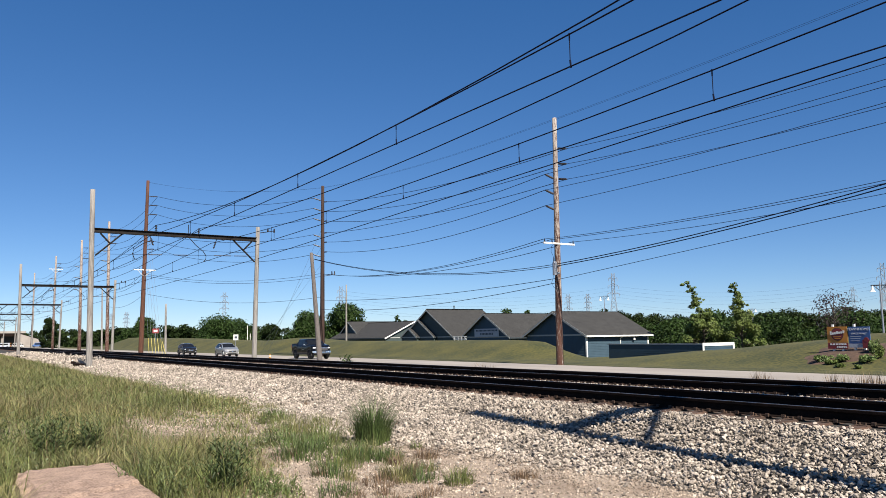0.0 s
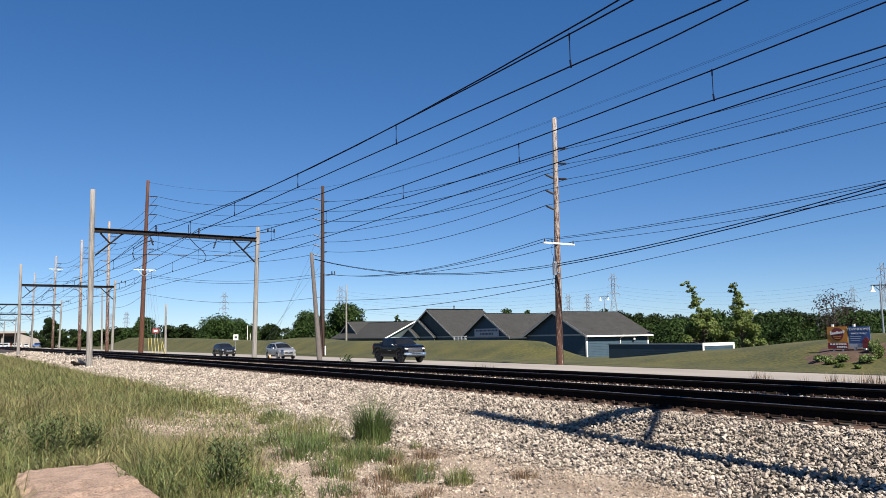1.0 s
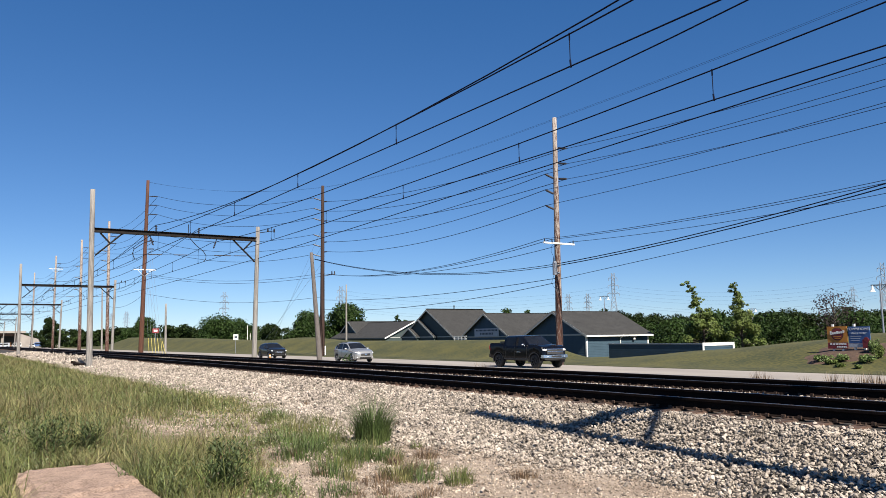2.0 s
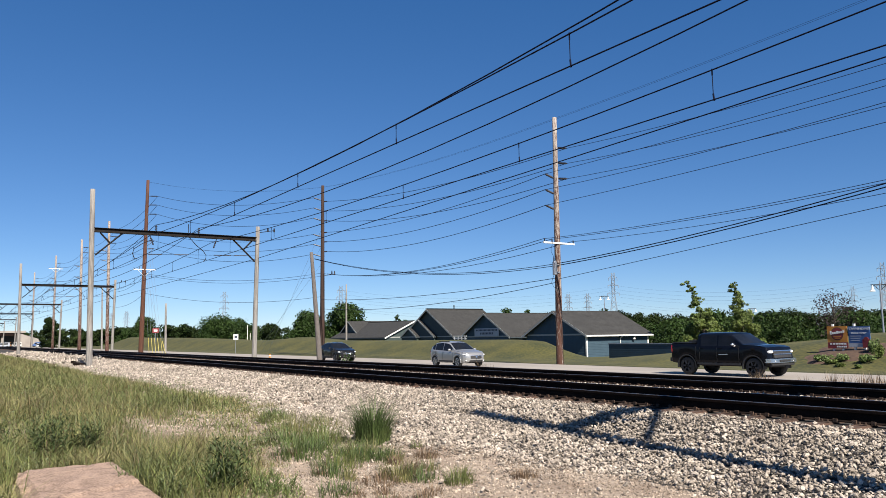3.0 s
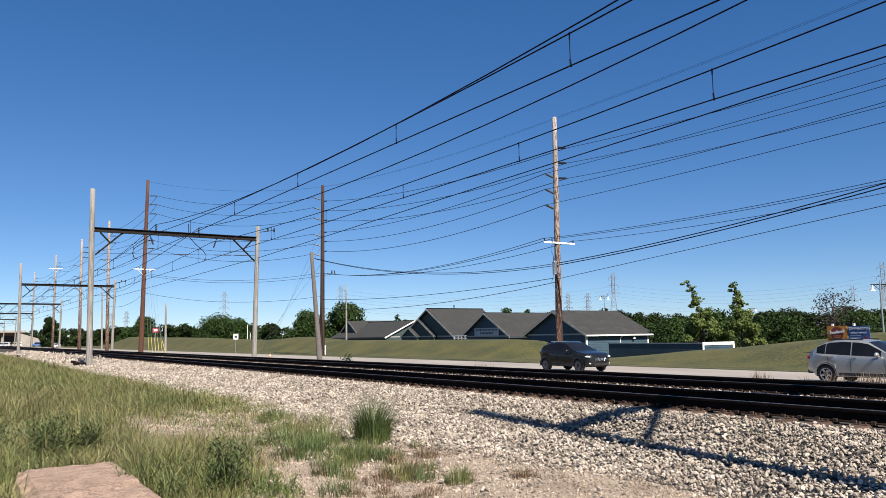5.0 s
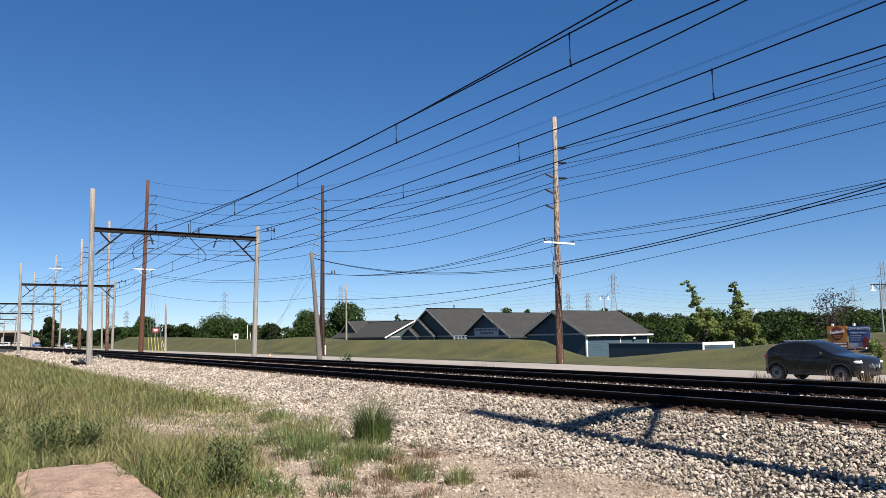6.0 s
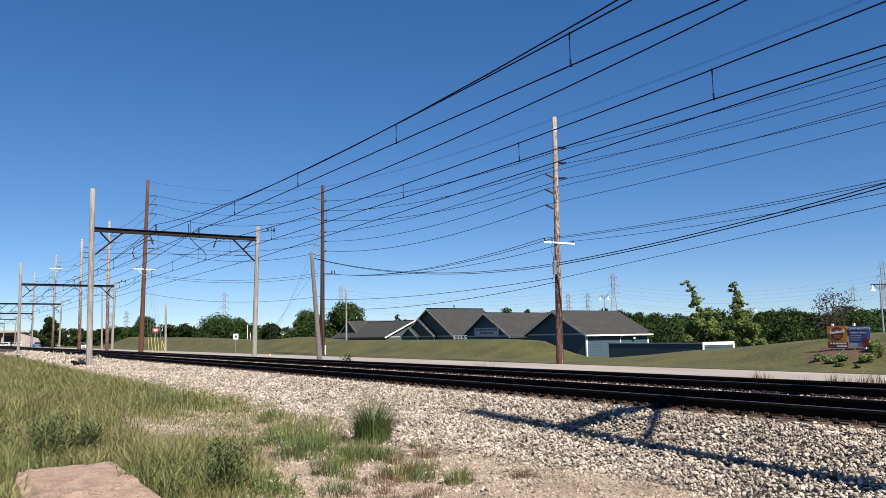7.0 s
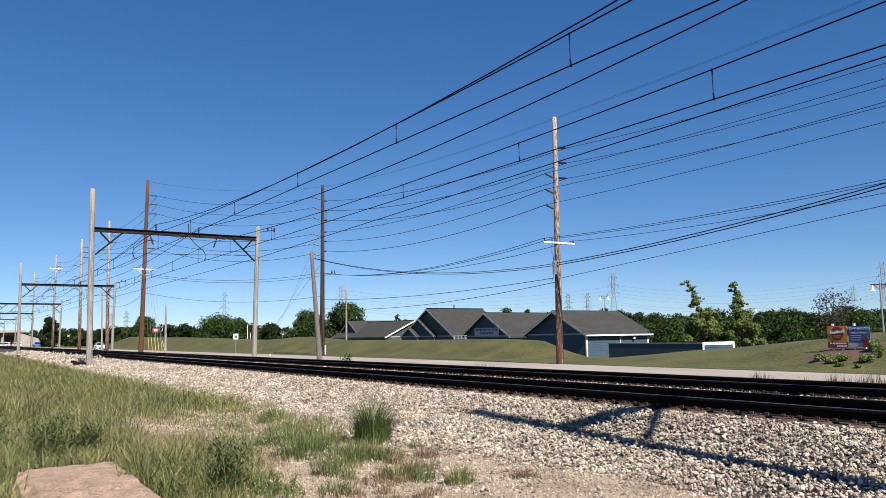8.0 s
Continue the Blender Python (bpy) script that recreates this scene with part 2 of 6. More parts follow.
def ground_z(x, y):
    x, y = np.asarray(x, float), np.asarray(y, float)
    z = np.interp(x, [-3000, -60, 0, 5.0, 7.0, 8.4, 9.6, 10.0, 16.5, 17.0, 19.5, 22, 25.5, 35.8, 3000],
                  [0.2, 0.3, 0.32, 0.33, 0.33, 0.43, 0.67, 0.685, 0.685, 0.66, 0.12, 0.0, -0.09, -0.09, -0.02])
    top = np.interp(y - 1.05 * np.maximum(0, x - 47) * smoothstep(70, 56, y), BERM_Y, BERM_Z)
    rise = smoothstep(39.2, 47.0, x)
    back = smoothstep(49.0, 58.0, x)
    far_top = -0.6
    z = np.where(x > 35.8, rise * top * (1 - back) + far_top * back + (1 - rise) * z, z)
    lump = 0.035 * np.sin(x * 1.7 + 0.6 * y) * np.cos(y * 1.3 - 0.4 * x)
    near = smoothstep(8.5, 6.5, x)
    return z + lump * near * smoothstep(60, 20, np.abs(y))


def build_ground():
    xs = np.unique(np.concatenate([np.array([-3000, -1200, -500, -200, -100, -60, -40, -25, -15, -10]), np.arange(-8, 20, 0.35),
                                   np.arange(20, 62, 1.0), np.array([66, 72, 80, 100, 140, 200, 300, 500, 900, 1600, 3000])]))
    ys = np.unique(np.concatenate([np.array([-3000, -1200, -500, -250, -120, -80, -50, -30, -15]), np.arange(-8, 40, 0.5), np.arange(40, 130, 1.5),
                                   np.arange(130, 330, 8), np.array([360, 420, 500, 650, 900, 1600, 3000])]))
    gx, gy = np.meshgrid(xs, ys, indexing="ij")
    gz = ground_z(gx, gy)
    verts = np.stack([gx, gy, gz], -1).reshape(-1, 3).tolist()
    ny = len(ys)
    faces, slots = [], []
    for i in range(len(xs) - 1):
        xm = (xs[i] + xs[i + 1]) / 2
        # slot 1 is the bank, its colour darkened for the shade between stones
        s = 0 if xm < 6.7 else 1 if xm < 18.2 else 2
        for j in range(ny - 1):
            faces.append((i * ny + j, (i + 1) * ny + j, (i + 1) * ny + j + 1, i * ny + j + 1))
            slots.append(s)
    ob = raw("ground", verts, faces, M_DIRT, smooth=True)
    ob.data.materials.append(M_SHADED_BED)
    ob.data.materials.append(M_LAWN)
    ob.data.polygons.foreach_set("material_index", slots)
    return tagged(ob, "flat ground with gravelly dirt, a ballast bank and mown berms", "ground", kind="structure")


build_ground()


def build_road():
    bm = bmesh.new()
    for y0, y1 in zip([-400, -40, 0, 40, 80, 120, 200, 300, 600], [-40, 0, 40, 80, 120, 200, 300, 600, 1500]):
        box(bm, 25.8, 35.4, y0, y1 - 0.02, -0.25, -0.05)
    tagged(part("road", bm, M_ROAD), "pale worn two-lane road running beside the tracks", "road", kind="structure")


build_road()


# ---- tracks ----
RAIL = [(-0.07, 0), (0.07, 0), (0.07, 0.012), (0.012, 0.03), (0.01, 0.13), (0.036, 0.142), (0.036, 0.176), (0.028, 0.185), (-0.028, 0.185),
        (-0.036, 0.176), (-0.036, 0.142), (-0.01, 0.13), (-0.012, 0.03), (-0.07, 0.012)]


def build_track(x_mid, name_label):
    track = thing("railway_track", pose(x_mid, 0, 0), name_label, "railway track", "railway tracks")
    for x in (-0.752, 0.752):
        bm = bmesh.new()
        rings = [[bm.verts.new((x + px, y, 0.722 + pz)) for px, pz in RAIL] for y in (-150, -20, 0, 20, 60, 120, 300, 900)]
        for a, b in zip(rings, rings[1:]):
            for k in range(len(RAIL)):
                f = bm.faces.new((a[k], b[k], b[(k + 1) % len(RAIL)], a[(k + 1) % len(RAIL)]))
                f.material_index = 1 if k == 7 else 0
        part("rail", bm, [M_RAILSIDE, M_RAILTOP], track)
    bm = bmesh.new()
    box(bm, -1.32, 1.32, -0.115, 0.115, 0.53, 0.712, 0.012)
    tie = part("tie", bm, M_TIE, track)
    tie.location.y = -6
    def plate_into(bm, x, y):
        box(bm, x - 0.17, x + 0.17, y - 0.09, y + 0.09, 0.712, 0.7225)
        for sx in (-0.11, 0.11):
            for sy in (-0.04, 0.04):
                rod(bm, (x + sx, y + sy, 0.72), (x + sx, y + sy, 0.752), 0.014, n=6)
        for sy in (-0.13, 0.13):
            box(bm, x - 0.085, x - 0.06, y + sy - 0.03, y + sy + 0.03, 0.715, 0.765)
    bm = bmesh.new()
    plate_into(bm, -0.752, 0)
    plate = part("tie_plate", bm, M_RUST, track)
    plate.location.y = -6
    rng = random.Random(5)
    for k in range(1, 150):
        for o in (tie, plate):
            c = o.copy()
            scene.collection.objects.link(c)
            c.location.y = -6 + 0.53 * k
            if o is tie:
                c.location.x = rng.uniform(-0.04, 0.04)
                c.rotation_euler.z = rng.uniform(-0.012, 0.012)
    bm = bmesh.new()
    for k in range(0, 90):
        plate_into(bm, 0.752, -6 + 0.53 * k)
    part("inner_plate", bm, M_RUST, track, kind="stuff")
    bm = bmesh.new()
    for k in range(150, 500):
        y = -6 + 0.53 * k
        box(bm, -1.3, 1.3, y - 0.115, y + 0.115, 0.53, 0.712)
    part("far_tie", bm, M_TIE, track, kind="stuff")


build_track(11.35, "near railway track of rusty rails on creosoted wooden ties")
build_track(15.2, "far railway track of rusty rails on creosoted wooden ties")


# ---- overhead line gantries ----
GANTRY_Y = [-55.5, 0.35, 53.5, 109, 164.5, 220, 275.5, 331, 386.5]


def build_gantry():
    g = thing("catenary_gantry", pose(0, GANTRY_Y[1], 0), "weathered wooden pole gantry with a dark steel beam over two tracks", "gantry", "catenary gantries")
    for x, top, x_top, r in ((7.88, 11.95, 7.7, 0.175), (18.75, 10.2, 18.9, 0.165)):
        bm = bmesh.new()
        z0 = float(ground_z(x, 0)) - 0.3
        pts = 7
        rings = []
        for k in range(pts):
            t = k / (pts - 1)
            c = Vector((x + (x_top - x) * t, 0.02 * math.sin(5 * t), z0 + (top - z0) * t))
            rr = r * (1.12 - 0.27 * t)
            rings.append([bm.verts.new(c + Vector((rr * math.cos(a), rr * math.sin(a), 0))) for a in [2 * math.pi * q / 14 for q in range(14)]])
        for a, b in zip(rings, rings[1:]):
            for q in range(14):
                bm.faces.new((a[q], a[(q + 1) % 14], b[(q + 1) % 14], b[q]))
        bm.faces.new(rings[-1])
        part("pole", bm, M_GREYWOOD, g, "weathered grey wooden pole", smooth=True)
    bm = bmesh.new()
    prof = [(-0.13, 9.12), (0.13, 9.12), (0.13, 9.15), (0.02, 9.16), (0.02, 9.38), (0.13, 9.39), (0.13, 9.42), (-0.13, 9.42), (-0.13, 9.39), (-0.02, 9.38), (-0.02, 9.16), (-0.13, 9.15)]
    ends = [[bm.verts.new((x, y, z)) for y, z in prof] for x in (7.75, 18.85)]
    for k in range(12):
        bm.faces.new((ends[0][k], ends[0][(k + 1) % 12], ends[1][(k + 1) % 12], ends[1][k]))
    bm.faces.new(ends[0][::-1])
    bm.faces.new(ends[1])
    bmesh.ops.recalc_face_normals(bm, faces=bm.faces)
    part("beam", bm, M_STEEL, g, "dark steel I-beam")
    for x, s in ((8.0, 1), (18.7, -1)):
        for p, q in (((x, 7.62), (x + 1.62 * s, 9.14)), ((x + 0.25 * s, 9.1), (x + 0.86 * s, 8.45))):
            bm = bmesh.new()
            rod(bm, (p[0], 0.0, p[1]), (q[0], 0.0, q[1]), 0.06, n=6)
            part("brace", bm, M_STEEL, g)
    for x in (11.75, 14.63):
        bm = bmesh.new()
        rod(bm, (x, 0, 9.42), (x, 0, 9.85), 0.035, n=8)
        for z in (9.5, 9.62, 9.74):
            rod(bm, (x, 0, z), (x, 0, z + 0.05), 0.1, 0.06, n=10)
        part("insulator", bm, M_INSUL, g)
    # slanting strain insulators under the beam
    for xa, xb in ((11.35, 11.6), (15.9, 15.68)):
        bm = bmesh.new()
        p, q = Vector((xa, 0, 9.14)), Vector((xb, 0, 8.45))
        rod(bm, p, q, 0.03, n=6)
        for k in range(4):
            rod(bm, p.lerp(q, 0.3 + 0.18 * k), p.lerp(q, 0.4 + 0.18 * k), 0.068, 0.05, n=10)
        part("hanger", bm, M_INSUL, g)
    # curved jumper loops from the beam to the contact wires
    for loop in (((13.92, 10.05), (13.95, 9.4), (14.02, 9.1), (14.46, 8.62), (14.98, 8.21), (15.18, 7.9), (15.15, 7.65), (15.0, 7.47)),
                 ((11.55, 8.85), (10.93, 8.55), (10.4, 8.16), (10.28, 7.85), (10.42, 7.5), (10.6, 7.46))):
        bm = bmesh.new()
        tube(bm, [(x, 0.03, z) for x, z in loop], 0.026, 6)
        part("jumper_loop", bm, M_STEEL, g)
    # steady span with rod insulators
    bm = bmesh.new()
    rod(bm, (7.9, 0.05, 7.72), (18.8, 0.05, 8.05), 0.011, n=5)
    part("span_wire", bm, M_WIRE, g)
    for xa, xb in ((11.3, 12.2), (13.0, 13.95), (15.75, 16.95), (17.2, 18.1)):
        bm = bmesh.new()
        z = 7.72 + (xa - 7.9) * 0.0303
        rod(bm, (xa, 0.05, z), (xb, 0.05, z + (xb - xa) * 0.0303), 0.034, n=6)
        part("rod_insulator", bm, M_INSUL, g)
    # outrigger on the far pole
    bm = bmesh.new()
    rod(bm, (18.9, 0, 9.75), (20.2, 0, 10.0), 0.028, n=6)
    rod(bm, (20.16, 0, 10.16), (20.16, 0, 9.48), 0.02, n=6)
    for x in (19.67, 20.16):
        rod(bm, (x, 0, 9.88), (x, 0, 10.15), 0.07, 0.05, n=8)
    part("outrigger", bm, M_STEEL, g)
    return g


gantry = build_gantry()
gantry.matrix_basis = pose(-0.33, GANTRY_Y[1], 0, ry=0.9)  # this one leans a little
for y in [GANTRY_Y[0]] + GANTRY_Y[2:]:
    copy_thing(gantry, pose(0, y, 0))


def run_wire(x, z_end, z_mid, z_first=None):
    """One wire along the track, hung from gantry to gantry."""
    pts = []
    for a, b in zip(GANTRY_Y, GANTRY_Y[1:]):
        for k in range(14):
            t = k / 14
            za, zb = ((z_first or z_end) if q == GANTRY_Y[1] else z_end for q in (a, b))
            pts.append((x, a + (b - a) * t, za + (zb - za) * t - (z_end - z_mid) * 4 * t * (1 - t)))
    pts.append((x, GANTRY_Y[-1], z_end))
    return pts


def build_catenary(x, m_end, m_mid, c_z, first, step, label):
    cat = thing("catenary", pose(x, 0, 0), label, "overhead line", "catenaries")
    bm = bmesh.new()
    tube(bm, [(0, p[1], p[2]) for p in run_wire(x, m_end, m_mid)], 0.018, 6)
    part("messenger_wire", bm, M_WIRE, cat)
    bm = bmesh.new()
    tube(bm, [(0, y, c_z) for y in GANTRY_Y], 0.017, 6)
    part("contact_wire", bm, M_WIRE, cat)
    y = first
    while y < 220:
        a = next(i for i in range(len(GANTRY_Y) - 1) if GANTRY_Y[i + 1] > y)
        t = (y - GANTRY_Y[a]) / (GANTRY_Y[a + 1] - GANTRY_Y[a])
        zt = m_end - (m_end - m_mid) * 4 * t * (1 - t)
        bm = bmesh.new()
        rod(bm, (0, y, zt + 0.02), (0, y, c_z + 0.02), 0.011, n=5)
        rod(bm, (0, y - 0.02, c_z - 0.03), (0, y, c_z + 0.15), 0.022, n=6)
        rod(bm, (0, y, zt + 0.03), (0, y, zt - 0.14), 0.018, n=6)
        part("dropper", bm, M_WIRE, cat)
        y += step
    return cat


build_catenary(11.35, 9.11, 8.46, 7.92, 12.0, 7.8, "overhead line of a messenger and contact wire above the near track")
build_catenary(15.5, 8.82, 8.2, 7.66, 11.4, 7.55, "overhead line of a messenger and contact wire above the far track")
for x, ze, zm in ((11.7, 9.84, 8.64), (14.63, 9.81, 8.66), (18.9, 0, 0)):
    bm = bmesh.new()
    pts = run_wire(x, ze, zm, 10.06 if x > 14 else None) if ze else [(x, y, float(np.interp(y, [-60, 0, 53.5, 400], [8.9, 8.76, 7.86, 7.9]))) for y in (-55, -20, 0, 10, 25, 40, 53.5, 109, 220, 386)]
    tube(bm, pts, 0.019, 6)
    tagged(part("feeder_wire", bm, M_WIRE), "thick dark feeder wire strung along the gantry beams", "wire", "feeder wires")


# ---- utility poles ----
def build_pole(base, top, r, material, label, arms=(), cross=None, group="utility poles", can=False):
    bx, by, bz = base
    p = thing("utility_pole", pose(bx, by, bz), label, "utility pole", group)
    d = Vector(top) - Vector(base)
    bm = bmesh.new()
    rings = []
    for k in range(9):
        t = k / 8
        c = d * t - Vector((0, 0, 0.3 if k == 0 else 0))
        rr = r * (1.15 - 0.45 * t)
        rings.append([bm.verts.new(c + Vector((rr * math.cos(a), rr * math.sin(a), 0))) for a in [2 * math.pi * q / 14 for q in range(14)]])
    for a, b in zip(rings, rings[1:]):
        for q in range(14):
            bm.faces.new((a[q], a[(q + 1) % 14], b[(q + 1) % 14], b[q]))
    bm.faces.new(rings[-1])
    part("pole", bm, material, p, smooth=True)
    tips = []
    for z, side in arms:
        t = (z - bz) / d.z
        c = d * t
        tip = c + Vector((side, 0, 0.1 if side > 0 else 0.28))
        bm = bmesh.new()
        rod(bm, c, c.lerp(tip, 0.3), 0.035, n=6)
        for k in range(7):
            a = c.lerp(tip, 0.3 + 0.09 * k)
            b = c.lerp(tip, 0.3 + 0.09 * (k + 1))
            rod(bm, a, b, 0.085, 0.05, n=8)
        rod(bm, c.lerp(tip, 0.92), tip, 0.05, n=6)
        part("insulator", bm, M_INSUL, p, "dark post insulator")
        tips.append(Vector(base) + tip)
    if cross:
        z, half = cross
        c = d * ((z - bz) / d.z)
        bm = bmesh.new()
        box(bm, -half, half, -0.24, -0.14, -0.06, 0.06, 0.008, Matrix.Translation(c))
        arm = part("crossarm", bm, M_WHITEPAINT, p, "white crossarm")
        for x in (-half + 0.1, -half * 0.45, half - 0.1):
            b = bmesh.new()
            rod(b, c + Vector((x, -0.19, 0.06)), c + Vector((x, -0.19, 0.3)), 0.05, 0.03, n=8)
            part("pin_insulator", b, M_INSUL, arm)
        if not can:
            for side in (-1, 1):
                b = bmesh.new()
                rod(b, c + Vector((side * half * 0.6, -0.19, -0.06)), c + Vector((0, -0.16, -1.0)), 0.03, n=5)
                part("arm_brace", b, M_WHITEPAINT, arm)
    if can:
        c = d * (6.7 / d.z)
        bm = bmesh.new()
        rod(bm, c + Vector((-0.45, -0.2, -0.42)), c + Vector((-0.45, -0.2, 0.42)), 0.165, n=16)
        rod(bm, c + Vector((-0.45, -0.2, 0.42)), c + Vector((-0.45, -0.2, 0.55)), 0.175, 0.1, n=16)
        for z in (-0.25, 0.25):
            box(bm, -0.4, 0.0, -0.24, -0.1, z - 0.05, z + 0.05, 0, Matrix.Translation(c))
        tr = part("transformer", bm, M_GREYMETAL, p, "grey can transformer")
        for s in (-0.08, 0.08):
            b = bmesh.new()
            rod(b, c + Vector((-0.45 + s, -0.2, 0.55)), c + Vector((-0.45 + s, -0.2, 0.82)), 0.04, 0.025, n=8)
            part("bushing", b, M_INSUL, tr)
        b = bmesh.new()
        tube(b, [c + Vector(v) for v in ((-0.5, -0.2, 0.8), (-0.75, -0.2, 1.2), (-0.7, -0.2, 1.6), (-0.3, -0.2, 1.85))], 0.012, 5)
        tube(b, [c + Vector(v) for v in ((-0.55, -0.2, -0.4), (-0.8, -0.2, -1.0), (-0.6, -0.2, -1.3), (-0.1, -0.2, -1.4))], 0.012, 5)
        part("lead", b, M_WIRE, tr)
    return tips


def wire(p, q, sag, r=0.014, material=None, label="thin power line strung between utility poles"):
    bm = bmesh.new()
    tube(bm, sag_points(p, q, sag, 20), r * 1.25, 5)
    tagged(part("overhead_wire", bm, material or M_THINWIRE), label, "wire", "power line wires")


P1 = build_pole((36.16, 40.34, -0.1), (36.2, 40.13, 17.6), 0.225, M_PEELWOOD, "tall utility pole of peeling wood with white crossarm and transformer",
                [(15.37, 1.1), (14.25, 1.1), (13.12, 1.1), (13.07, -1.0), (11.94, -1.0), (10.82, -1.0)], (8.42, 1.45), can=True)
P0 = [Vector((p.x, -2.0, z)) for p, z in zip(P1, (15.49, 14.69, 13.42, 13.75, 13.35, 12.1))]
build_pole((36.16, -2.0, -0.1), (36.2, -2.1, 18.2), 0.27, M_PEELWOOD, "tall utility pole of peeling wood beside the road",
           [(15.4, 0.95), (14.6, 0.95), (13.3, 0.95), (13.47, -0.85), (13.07, -0.85), (11.8, -0.85)], (9.8, 1.45))
P2 = build_pole((38.0, 84.5, 0.1), (38.0, 84.5, 20.6), 0.26, M_DARKREDWOOD, "tall dark red-brown utility pole with insulator arms",
                [(18.6, 0.6), (17.4, 0.6), (16.2, 0.6), (14.75, 0.6), (13.6, 0.6), (12.4, 0.6),
                 (18.7, -1.2), (17.45, -1.2), (16.2, -1.2), (14.2, -1.2), (13.0, -1.2), (11.8, -1.2)])
P3 = build_pole((23.0, 111.9, 0.05), (23.0, 110.5, 24.5), 0.3, M_REDWOOD, "tall red-brown utility pole with insulator arms and guy wires",
                [(22.25, 1.4), (21.0, 1.4), (19.7, 1.4), (17.0, 1.2), (15.9, 1.2), (14.8, 1.2)], (11.9, 1.5))
P4 = build_pole((23.0, 138.2, 0.0), (23.0, 140.2, 22.7), 0.27, M_PEELWOOD, "tall utility pole of peeling wood with insulator arms",
                [(21.2, 1.2), (20.0, 1.2), (18.8, 1.2), (17.3, -1.3), (15.6, -1.3), (13.9, -1.3)])
P5 = build_pole((23.0, 169.5, 0.0), (23.0, 171.5, 23.1), 0.3, M_PEELWOOD, "tall utility pole of peeling wood with insulator arms",
                [(21.4, 1.2), (20.3, 1.2), (19.2, 1.2), (17.3, -1.3), (15.0, -1.3), (12.5, -1.3)])
P6 = build_pole((23.0, 215.0, 0.0), (23.0, 215.0, 24.0), 0.27, M_PEELWOOD, "tall utility pole of peeling wood with insulator arms",
                [(22.0, 1.2), (21.0, 1.2), (20.0, 1.2), (18.0, -1.3), (16.5, -1.3), (15.0, -1.3)], (20.6, 1.6))
P7 = build_pole((23.0, 270.0, 0.0), (23.0, 270.0, 24.0), 0.27, M_PEELWOOD, "tall utility pole of peeling wood with insulator arms",
                [(22.0, 1.2), (21.0, 1.2), (20.0, 1.2), (18.0, -1.3), (16.5, -1.3), (15.0, -1.3)])
for k, s in enumerate((0.76, 0.9, 0.68, 0.28, 0.62, 0.34)):
    wire(P0[k], P1[k], s)
for a, b, s in ((P1, P2, 1.0), (P2, P3, 1.3), (P3, P4, 0.9), (P4, P5, 0.9), (P5, P6, 1.2), (P6, P7, 1.4)):
    for k in range(6):
        start = a[k + 6] if a is P2 else a[k]  # the second row of arms carries the next span
        wire(start, b[k], s * (0.85 + 0.1 * (k % 3)), 0.02)
bm = bmesh.new()
rod(bm, (38.1, 84.4, 9.5), (39.6, 84.4, 9.75), 0.04, n=6)
for x in (39.2, 39.55):
    rod(bm, (x, 84.4, 9.7), (x, 84.4, 10.15), 0.1, 0.06, n=8)
tagged(part("insulator_bracket", bm, M_INSUL), "dark insulator bracket fixed to a brown utility pole", "bracket")
# lower wires of the roadside poles
for x, za, zb, s in ((-1.35, 8.68, 10.1, 0.84), (-0.65, 8.68, 10.0, 0.78), (1.35, 8.62, 10.0, 0.84)):
    wire((36.16 + x, -2.0, zb), (36.16 + x, 40.15, za), s, 0.013)
    wire((36.16 + x, 40.15, za), (38.3 + 0.2 * x, 84.4, 9.75), 1.1, 0.018)
for x, za, zb in ((-0.3, 6.95, 11.68), (-0.25, 6.82, 11.5)):
    wire((36.16 + x, -2.0, zb), (36.16 + x, 40.1, za), 0.84, 0.024, M_WIRE, "black cable strung between utility poles")
    wire((36.16 + x, 40.1, za), (27.95, 63.9, 9.2 + 0.3 * (za - 6.9)), 0.98, 0.017, M_WIRE, "black cable strung between utility poles")
wire((35.9, -2.0, 9.25), (35.9, 40.1, 5.85), 0.02, 0.014)
wire((35.9, 40.1, 5.95), (37.7, 84.4, 6.6), 0.5, 0.018)
wire((35.9, 40.1, 5.65), (37.7, 84.4, 5.5), 0.75, 0.018)
for x, z in ((-0.2, 11.4), (0.1, 11.1), (0.1, 8.6)):
    wire((38.0 + x, 84.5, z - 1.6), (23.0 + x, 111.2, z), 1.0, 0.016)
    wire((23.0 + x, 111.2, z), (23.0 + x, 139.0, z - 0.6), 0.9, 0.016)
# thin shield wires at the pole tops
for x in (-0.1, 0.1):
    wire((36.2 + x, -2.1, 18.5), (36.2 + x, 40.1, 17.5), 0.3, 0.006)
    wire((36.2 + x, 40.1, 17.5), (38.0 + x, 84.5, 20.4), 0.6, 0.006)
    wire((38.0 + x, 84.5, 20.4), (23.0 + x, 110.6, 24.3), 0.9, 0.006)

build_pole((27.89, 62.5, -0.05), (27.9, 64.5, 9.85), 0.215, M_DARKGREYWOOD, "leaning weathered grey wooden pole at the road edge", group="short poles")
build_pole((27.5, 117.0, -0.05), (27.5, 117.4, 7.5), 0.17, M_GREYWOOD, "short weathered grey wooden pole at the road edge", group="short poles")
build_pole((26.5, 165.0, -0.05), (26.5, 167.0, 13.0), 0.16, M_GREYWOOD, "slim weathered grey wooden pole at the road edge", group="short poles")
build_pole((58.0, 119.0, -0.6), (58.0, 119.0, 11.2), 0.16, M_GREYWOOD, "slim grey wooden pole behind the grass berm", group="short poles")


